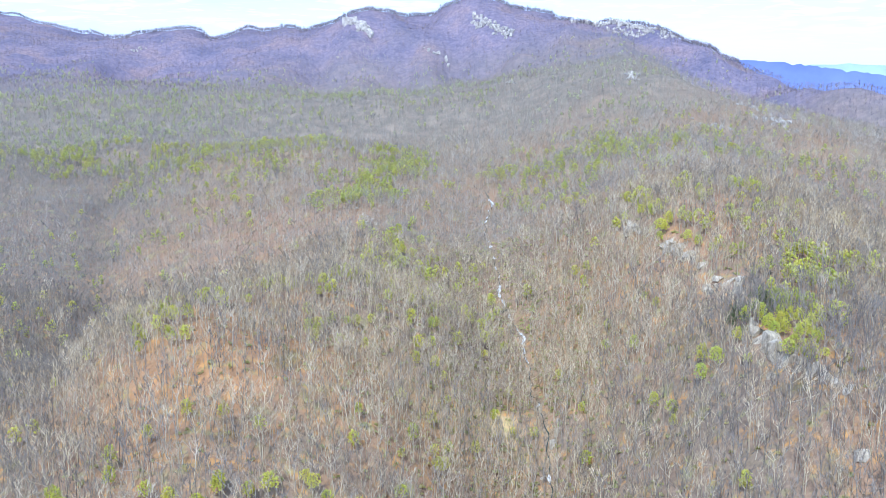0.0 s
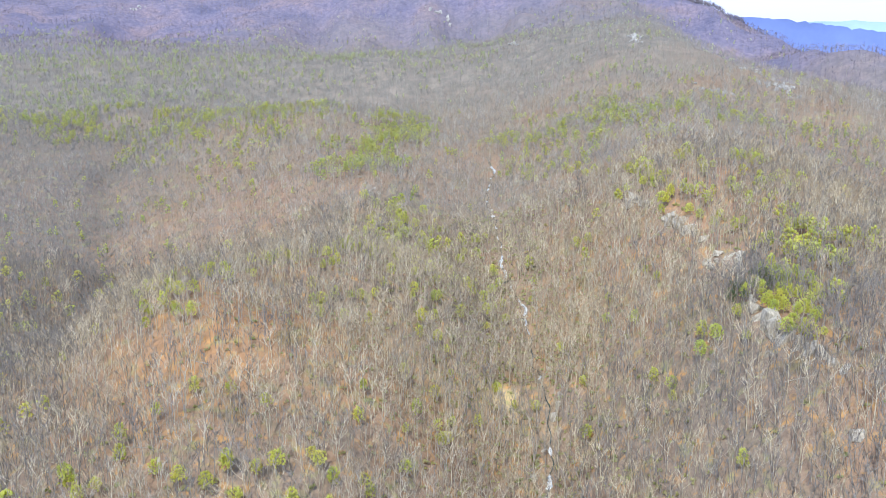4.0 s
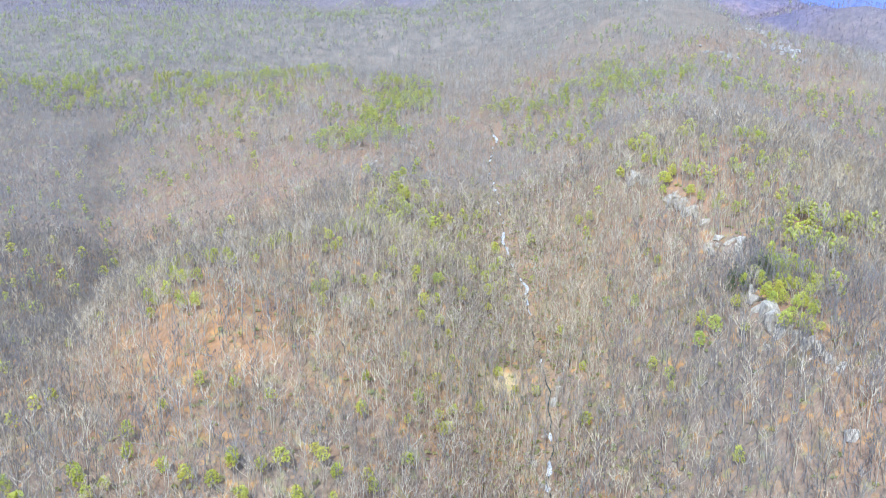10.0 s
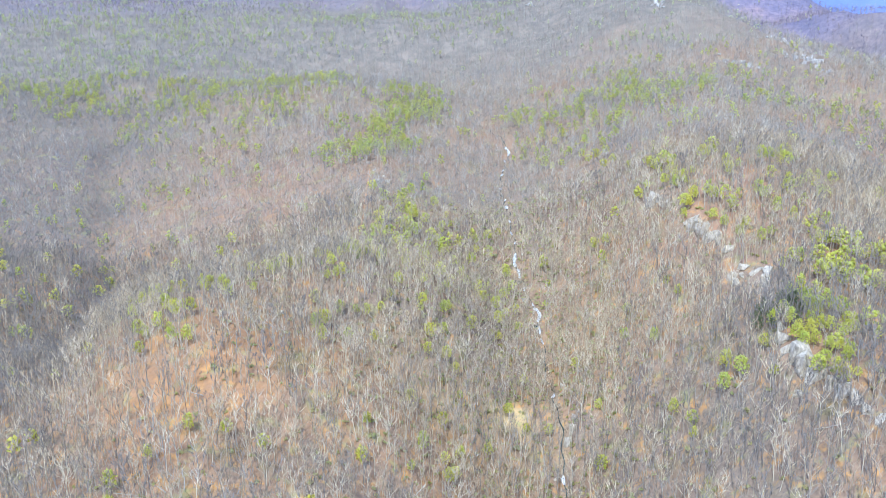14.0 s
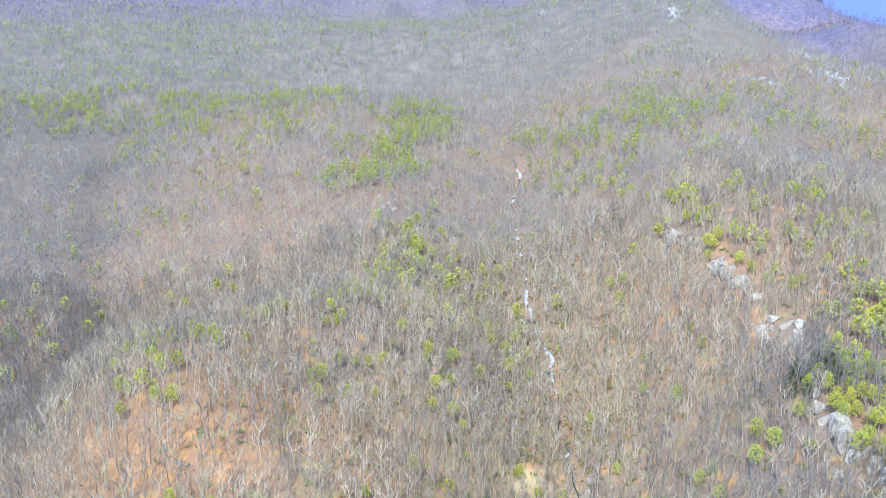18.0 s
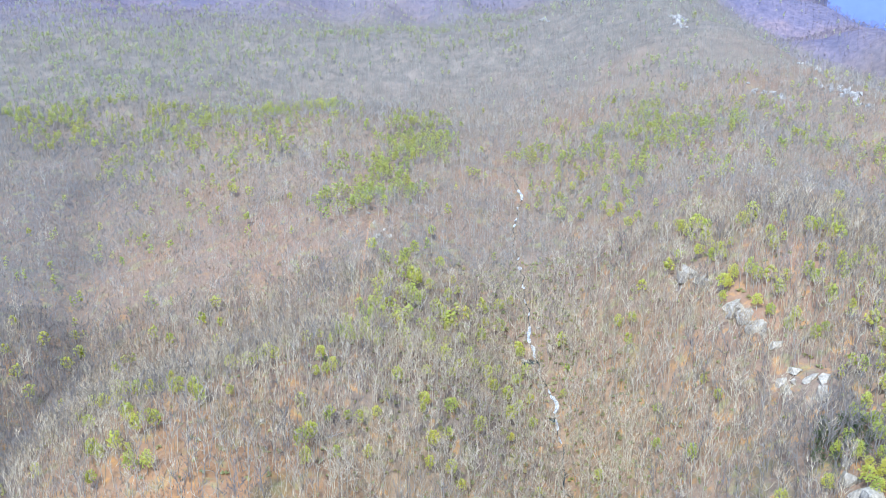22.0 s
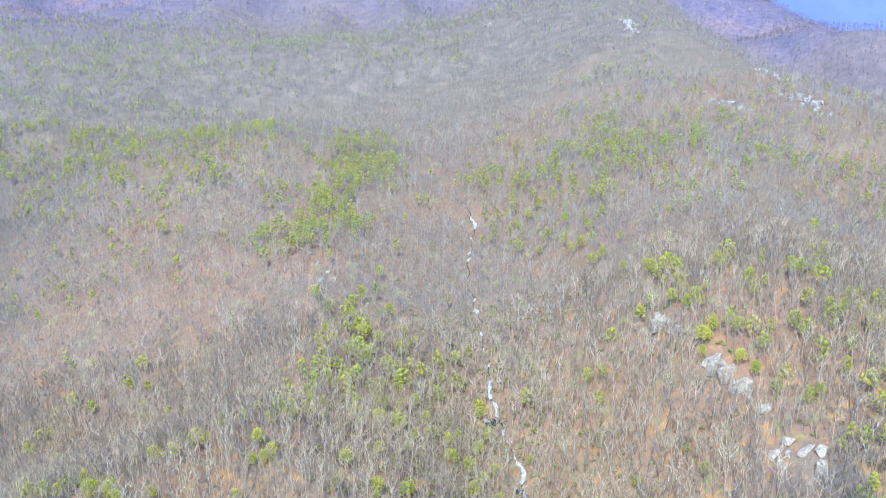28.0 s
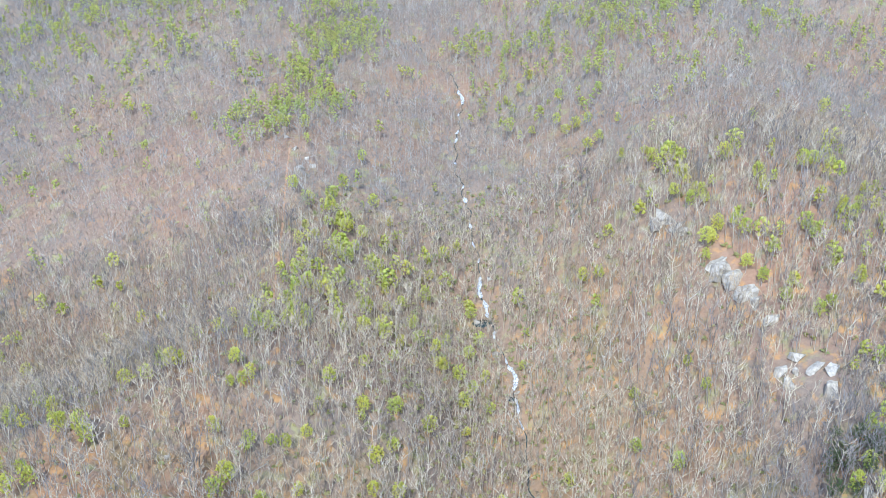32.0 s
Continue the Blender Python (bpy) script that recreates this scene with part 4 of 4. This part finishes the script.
# ---- rock ----
def boulder_mesh(seed, name="boulder", mat=ROCK):
    """An angular block about 2 m across, chipped and cracked."""
    r = np.random.default_rng(seed)
    bm = bmesh.new()
    for p in r.uniform(-1, 1, (16, 3)):
        p = p / max(abs(p)) ** 0.55
        bm.verts.new((p[0], p[1], p[2]))
    hull = bmesh.ops.convex_hull(bm, input=bm.verts)
    bmesh.ops.delete(bm, geom=[g for g in hull["geom_interior"] if isinstance(g, bmesh.types.BMVert)], context="VERTS")
    bmesh.ops.subdivide_edges(bm, edges=bm.edges[:], cuts=2, use_grid_fill=True)
    bmesh.ops.triangulate(bm, faces=bm.faces[:])
    for v in bm.verts:
        q = v.co * 1.1 + Vector((seed * 3.1, 0, 0))
        v.co += 0.10 * noise.noise_vector(q * 1.7) + 0.05 * noise.noise_vector(q * 4.0)
    me = bpy.data.meshes.new(name)
    bm.to_mesh(me)
    bm.free()
    me.materials.append(mat)
    return me


BLOCKS = [boulder_mesh(800 + k) for k in range(8)]
FACES = [boulder_mesh(820 + k, "rock_face", CLIFF_ROCK) for k in range(8)]


def block(name, k, x, y, w, d, h, turn, tilt=0.0, sunk=0.35, shapes=BLOCKS):
    m = pose(x, y, height(x, y) + h * (0.5 - sunk), tilt, 0, turn) @ Matrix.Diagonal((w * 0.6, d * 0.6, h * 0.58, 1))
    ob = new(name, shapes[k % 8])
    ob.matrix_basis = m
    return ob


# x, y, width, depth, height, turn
CLUSTER = [(147, 522, 5.6, 4.0, 4.1, 20), (148, 514, 4.8, 4.0, 4.5, -10), (155, 527, 6.4, 4.8, 4.1, 30), (157, 517, 7.2, 4.8, 4.9, 15), (158, 502, 4.8, 4.0, 8.2, -15), (152, 519, 3.2, 2.4, 2.5, 50), (162, 512, 4.8, 4.0, 4.1, 40)]
SHELF = [(139, 589, 9, 7, 7, 10), (141, 583, 10, 7, 7.5, 35), (144, 576, 10, 6, 7, 20), (147, 569, 10, 6, 6.5, 0), (149, 562, 9, 5, 5, 30), (152, 549, 7, 4, 4, 10), (125, 632, 8, 6, 7, 30), (129, 631, 10, 6, 8, -20),
         (131, 624, 8, 5, 6, 10), (133, 617, 5, 4, 3.5, 0)]
CLIFF = [(152, 453, 5, 4, 5, 10), (149, 441, 7, 5, 7, 10), (149, 433, 8, 5, 9, -20), (151, 426, 9, 6, 11, 15), (151, 418, 9, 6, 11, 30), (152, 410, 8, 5, 9, 0), (155, 401, 7, 5, 8, -25), (158, 394, 7, 5, 7, 20),
         (161, 386, 6, 5, 8, 10), (162, 378, 5, 4, 6, -10), (163, 371, 5, 4, 5, 25), (144, 404, 4, 3, 3, 0), (156, 337, 6, 4, 4, 0)]
SMALL = [(-70, 788, 4, 3, 3, 0), (-65, 774, 3, 3, 3, 20), (-60, 750, 5, 4, 3, 40), (-53, 757, 4, 3, 2.5, 10), (-57, 764, 3, 2, 2, 0), (59, 475, 6, 5, 5, 10), (57, 469, 4, 4, 5, 30),
         (62, 480, 4, 3, 3, 0), (59, 514, 3, 3, 3, 0), (50, 452, 3, 2, 2, 15), (43, 432, 4, 3, 3, 0), (46, 418, 3, 3, 2, 20), (-90, 501, 2.5, 2, 2, 0), (36, 733, 3, 2.5, 2, 0), (44, 611, 4, 3, 3, 0),
         (37, 634, 4, 3, 3, 30), (46, 662, 3, 3, 2, 0), (52, 588, 3, 2, 2, 0)]
for k, (x, y, w, d, h, turn) in enumerate(CLUSTER):
    tagged(block("boulder", k, x, y, w, d, h, turn, -8), "pale grey gneiss block among bare trees", "rock", "blocks on the slope")
for k, (x, y, w, d, h, turn) in enumerate(SHELF):
    tagged(block("rock_ledge", k + 3, x, y, w, d, h, turn, -6), "pale lichen-streaked ledge below a strip of pines", "rock", "ledges along the crest")
for k, (x, y, w, d, h, turn) in enumerate(CLIFF):
    tagged(block("crag", k + 1, x, y, w, d, h, turn, -4), "weathered grey crag beside dense green pines", "rock", "crags on the crest")
for k, (x, y, w, d, h, turn) in enumerate(SMALL):
    tagged(block("boulder", k + 2, x, y, w, d, h, turn), "small pale boulder in fallen leaves", "rock", "loose boulders")


def cliff_band(name, x0, y0, x1, y1, count, size, spread, seed, label):
    """Pale rock faces breaking out of a wooded slope."""
    r = np.random.default_rng(seed)
    t = thing(name, (x0 + x1) / 2, (y0 + y1) / 2, height((x0 + x1) / 2, (y0 + y1) / 2), label, "cliff", "cliffs on the mountain")
    base = t.matrix_basis.inverted()
    for k in range(count):
        f = (k + r.uniform(0, 1)) / count
        x, y = x0 + (x1 - x0) * f + r.normal(0, spread * 0.3), y0 + (y1 - y0) * f + r.normal(0, spread)
        s = size * r.uniform(0.35, 0.95)
        ob = block("rock_face", int(r.integers(0, 8)), x, y, s * (1.3 if y0 < 1700 else 0.85), s * 0.9, s * r.uniform(0.9, 1.5), r.uniform(0, 360), 0, 0.3, FACES)
        ob.parent = t
        ob.matrix_basis = base @ ob.matrix_basis


cliff_band("cliff", -218, 2195, -150, 2125, 90, 12, 5, 81, "pale bare slab slanting down a wooded mountain")
cliff_band("cliff", 66, 2140, 150, 2065, 80, 9, 13, 82, "broken pale crags below the summit")
cliff_band("cliff", 285, 2150, 490, 2140, 130, 13, 5, 83, "long pale cliff under the summit ridge")
cliff_band("cliff", 360, 2090, 490, 2060, 110, 7, 22, 84, "scree and crags below the long cliff")
cliff_band("crag_field", 268, 1420, 258, 1304, 50, 4.6, 10, 85, "bright boulder field on a wooded shoulder")
cliff_band("crag_field", 362, 1168, 376, 1116, 20, 4.0, 9, 86, "bright pale boulders down a rib")
cliff_band("crag_field", 352, 1084, 375, 1020, 32, 4.2, 12, 84, "bright pale boulders down a rib")
cliff_band("crag_field", 286, 1106, 316, 1054, 24, 4.8, 7, 87, "bright pale boulders in thin woods")
cliff_band("crag_field", 103, 1524, 113, 1500, 10, 4.5, 6, 88, "small pale crags on the plateau's back")
cliff_band("cliff", -40, 2030, 20, 2010, 9, 8, 8, 89, "small dark crags on the mountain face")
cliff_band("cliff", -700, 2150, -630, 2200, 9, 7, 10, 90, "small pale crags on the lower ridge")


# ---- the stream ----
def foam_material():
    m, nt, b = material("white_water", 0.35)
    p = world_coords(nt)
    nt.links.new(ramp(nt, noise_tex(nt, 1.4, 5, 0.7, p), [(0.40, (0.16, 0.15, 0.14)), (0.50, (0.66, 0.68, 0.70)), (0.66, (0.90, 0.91, 0.93))]), b.inputs["Base Color"])
    bump(nt, b, noise_tex(nt, 2.5, 5, 0.7, p), 0.7, 0.3)
    return m


def water_material():
    m, nt, b = material("dark_water", 0.08)
    p = world_coords(nt)
    nt.links.new(ramp(nt, noise_tex(nt, 0.3, 3, 0.5, p), [(0.3, (0.02, 0.045, 0.05)), (0.7, (0.05, 0.08, 0.075))]), b.inputs["Base Color"])
    b.inputs["Specular IOR Level"].default_value = 0.5
    bump(nt, b, noise_tex(nt, 2.0, 4, 0.6, p), 0.25, 0.1)
    return m


def bed_material():
    m, nt, b = material("wet_bed", 0.6)
    p = world_coords(nt)
    nt.links.new(ramp(nt, noise_tex(nt, 0.8, 6, 0.7, p), [(0.3, (0.10, 0.085, 0.07)), (0.5, (0.30, 0.22, 0.14)), (0.7, (0.52, 0.42, 0.29))]), b.inputs["Base Color"])
    bump(nt, b, noise_tex(nt, 1.5, 6, 0.7, p), 0.8, 0.5)
    return m


FOAM, WATER, BED = foam_material(), water_material(), bed_material()


def along(y):
    """The stream's line at a given y, with its small bends."""
    xs, ys = [p[0] for p in RAVINE], [p[1] for p in RAVINE]
    return float(np.interp(y, ys, xs)) + 0.9 * math.sin(y * 0.16) + 0.6 * math.sin(y * 0.37 + 1)


def ribbon(y0, y1, width, lift, mat, name, step=2.0, ragged=0.25, seed=0, across=4, crown=0.0):
    """A strip that follows the stream bed."""
    r = np.random.default_rng(seed)
    n = max(4, int((y1 - y0) / step))
    ys = np.linspace(y0, y1, n)
    cx = np.array([along(v) for v in ys])
    half = width / 2 * (1 + r.uniform(-ragged, ragged, n))
    ends = np.clip(np.minimum(np.arange(n), np.arange(n)[::-1]) / 1.5 + 0.35, 0, 1)
    u = np.linspace(-1, 1, across + 1)
    x = cx[:, None] + (half * ends)[:, None] * u[None]
    y = np.repeat(ys[:, None], across + 1, 1) + r.normal(0, 0.15, x.shape)
    z = land(x.ravel(), y.ravel()).reshape(x.shape) + lift + crown * (1 - u[None] ** 2) + r.normal(0, 0.08, x.shape)
    i = np.arange(x.size).reshape(x.shape)
    q = np.stack([i[:-1, :-1], i[:-1, 1:], i[1:, 1:], i[1:, :-1]], -1).reshape(-1, 4)
    return mesh_of(name, np.c_[x.ravel(), y.ravel(), z.ravel()], q, mat)


tagged(new("stream_bed", ribbon(395, 1000, 4.2, 0.12, BED, "stream_bed", 2.0, 0.5, 1)), "wet stony bed of a mountain stream", "stream bed", kind="structure")
tagged(new("water", ribbon(395, 1000, 0.45, 0.3, WATER, "water", 2.0, 0.4, 2)), "dark narrow mountain stream between stones", "water", kind="structure")

def trail():
    """A bare earth track climbing straight through the wood."""
    r = np.random.default_rng(17)
    pts = []
    for (ax, ay), (bx, by) in zip(TRACK, TRACK[1:]):
        pts += [(ax + (bx - ax) * k / 20, ay + (by - ay) * k / 20) for k in range(20)]
    c = np.array(pts)
    half = 0.6 * (1 + r.uniform(-0.3, 0.3, len(c)))
    u = np.linspace(-1, 1, 4)
    x, y = c[:, :1] + half[:, None] * u[None], np.repeat(c[:, 1:], 4, 1)
    z = land(x.ravel(), y.ravel()).reshape(x.shape) + 0.18
    i = np.arange(x.size).reshape(x.shape)
    q = np.stack([i[:-1, :-1], i[1:, :-1], i[1:, 1:], i[:-1, 1:]], -1).reshape(-1, 4)
    m, nt, b = material("bare_earth", 0.95)
    p = world_coords(nt)
    nt.links.new(ramp(nt, noise_tex(nt, 0.5, 6, 0.7, p), [(0.3, (0.32, 0.18, 0.10)), (0.5, (0.44, 0.26, 0.145)), (0.72, (0.56, 0.37, 0.23))]), b.inputs["Base Color"])
    tagged(new("road_track", mesh_of("road_track", np.c_[x.ravel(), y.ravel(), z.ravel()], q, m)), "narrow orange earth track through leafless woods", "track", kind="structure")


trail()

# from, to, width
FALLS = [(589, 605, 1.6), (573, 583, 0.9), (565, 570, 0.7), (637, 650, 1.4), (652, 664, 1.4), (606, 610, 0.9), (674, 677, 1.1), (686, 690, 1.2), (728, 734, 1.4), (784, 789, 1.3), (812, 818, 1.4), (856, 860, 1.4), (879, 898, 1.6), (824, 829, 1.5), (744, 748, 1.5), (700, 704, 1.4), (622, 627, 1.1),
         (424, 434, 1.9), (412, 418, 1.6), (448, 453, 1.2), (504, 509, 1.2)]
for k, (y0, y1, w) in enumerate(FALLS):
    ym = (y0 + y1) / 2
    t = thing("cascade", along(ym), ym, height(along(ym), ym), "white water tumbling over stones in the ravine", "waterfall", "cascades of the stream")
    inv = t.matrix_basis.inverted()
    for j, (off, share) in enumerate(((0.5, 1.0), (0.8, 0.6))):
        ob = part("foam_sheet" if j == 0 else "foam_crest", ribbon(y0 + 0.5 * j, y1 - 0.5 * j, 1.3 * w * share, off + 0.15, FOAM, "foam", 1.0, 0.45, 900 + 2 * k + j, 4, 0.5), t)
        ob.matrix_basis = inv
POOLS = [(39, 634, 4.5, 3.0), (49, 583, 3.0, 2.0)]
for x, y, a, b in POOLS:
    r = np.random.default_rng(int(y))
    n = 22
    rim = [(x + a * math.cos(6.283 * k / n) * r.uniform(0.8, 1.1), y + b * math.sin(6.283 * k / n) * r.uniform(0.8, 1.1)) for k in range(n)]
    top = max(height(px, py) for px, py in rim[::4]) - 0.2
    v = np.array([(px, py, top) for px, py in rim] + [(px, py, top - 3) for px, py in rim] + [(x, y, top)])
    f = np.array([(k, (k + 1) % n, 2 * n) for k in range(n)] + [(k, n + k, n + (k + 1) % n) for k in range(n)] + [(k, n + (k + 1) % n, (k + 1) % n) for k in range(n)], np.int32)
    tagged(new("plunge_pool", mesh_of("plunge_pool", v, f, WATER)), "dark teal pool below a cascade", "pool")


# ---- undergrowth and fallen timber ----
def undergrowth():
    r = np.random.default_rng(91)
    x, y = jitter_grid(-150, 180, 310, 740, 4.6, 92)
    wet = np.exp(-(to_line(x, y, RAVINE) / 42) ** 2) * 0.75 + 0.13 + 0.75 * blob(x, y, 15, 520, 45, 100)
    keep = (r.uniform(size=len(x)) < wet) & open_ground(x, y)
    scatter("laurel_thicket", [shrub(930 + k) for k in range(6)], x[keep], y[keep], 93, [SHRUB], "low olive-green evergreen shrubs under bare trees", "shrub", 0.6, 1.3)


SHRUB = needle_material("laurel_leaves", [(0.0, (0.42, 0.42, 0.17)), (0.5, (0.55, 0.53, 0.26)), (1.0, (0.66, 0.62, 0.36))])
undergrowth()


def fallen_trunk(seed):
    r = np.random.default_rng(seed)
    s = Shape()
    s.limb((-6, 0, 0.2), (0, r.normal(0, 0.3), 0.35), 0.26, 0.2, 0, 5)
    s.limb((0, r.normal(0, 0.2), 0.35), (6.5, r.normal(0, 0.5), 0.5), 0.2, 0.06, 0, 5)
    for k in range(4):
        p = np.array([r.uniform(1, 6), 0, 0.5])
        s.limb(p, p + np.array([r.uniform(0.5, 2), r.normal(0, 1.4), r.uniform(0.3, 1.6)]), 0.06, 0.0, 0)
    v, f, m = s.arrays()
    return mesh_of("fallen_trunk", v, f, BARK)


LOGS = [fallen_trunk(950 + k) for k in range(4)]
r_log = np.random.default_rng(96)
for k in range(46):
    x, y = r_log.uniform(-130, 150), r_log.uniform(350, 640)
    ob = tagged(new("fallen_trunk", LOGS[k % 4]), "pale dead trunk lying in the leaf litter", "log", "fallen trunks")
    turn = r_log.uniform(0, 360)
    c, s = math.cos(radians(turn)), math.sin(radians(turn))
    rise = math.degrees(math.atan2(height(x + 5 * c, y + 5 * s) - height(x - 5 * c, y - 5 * s), 10))
    ob.matrix_basis = pose(x, y, height(x, y), 0, 0, turn) @ pose(0, 0, 0, 0, -rise, 0)
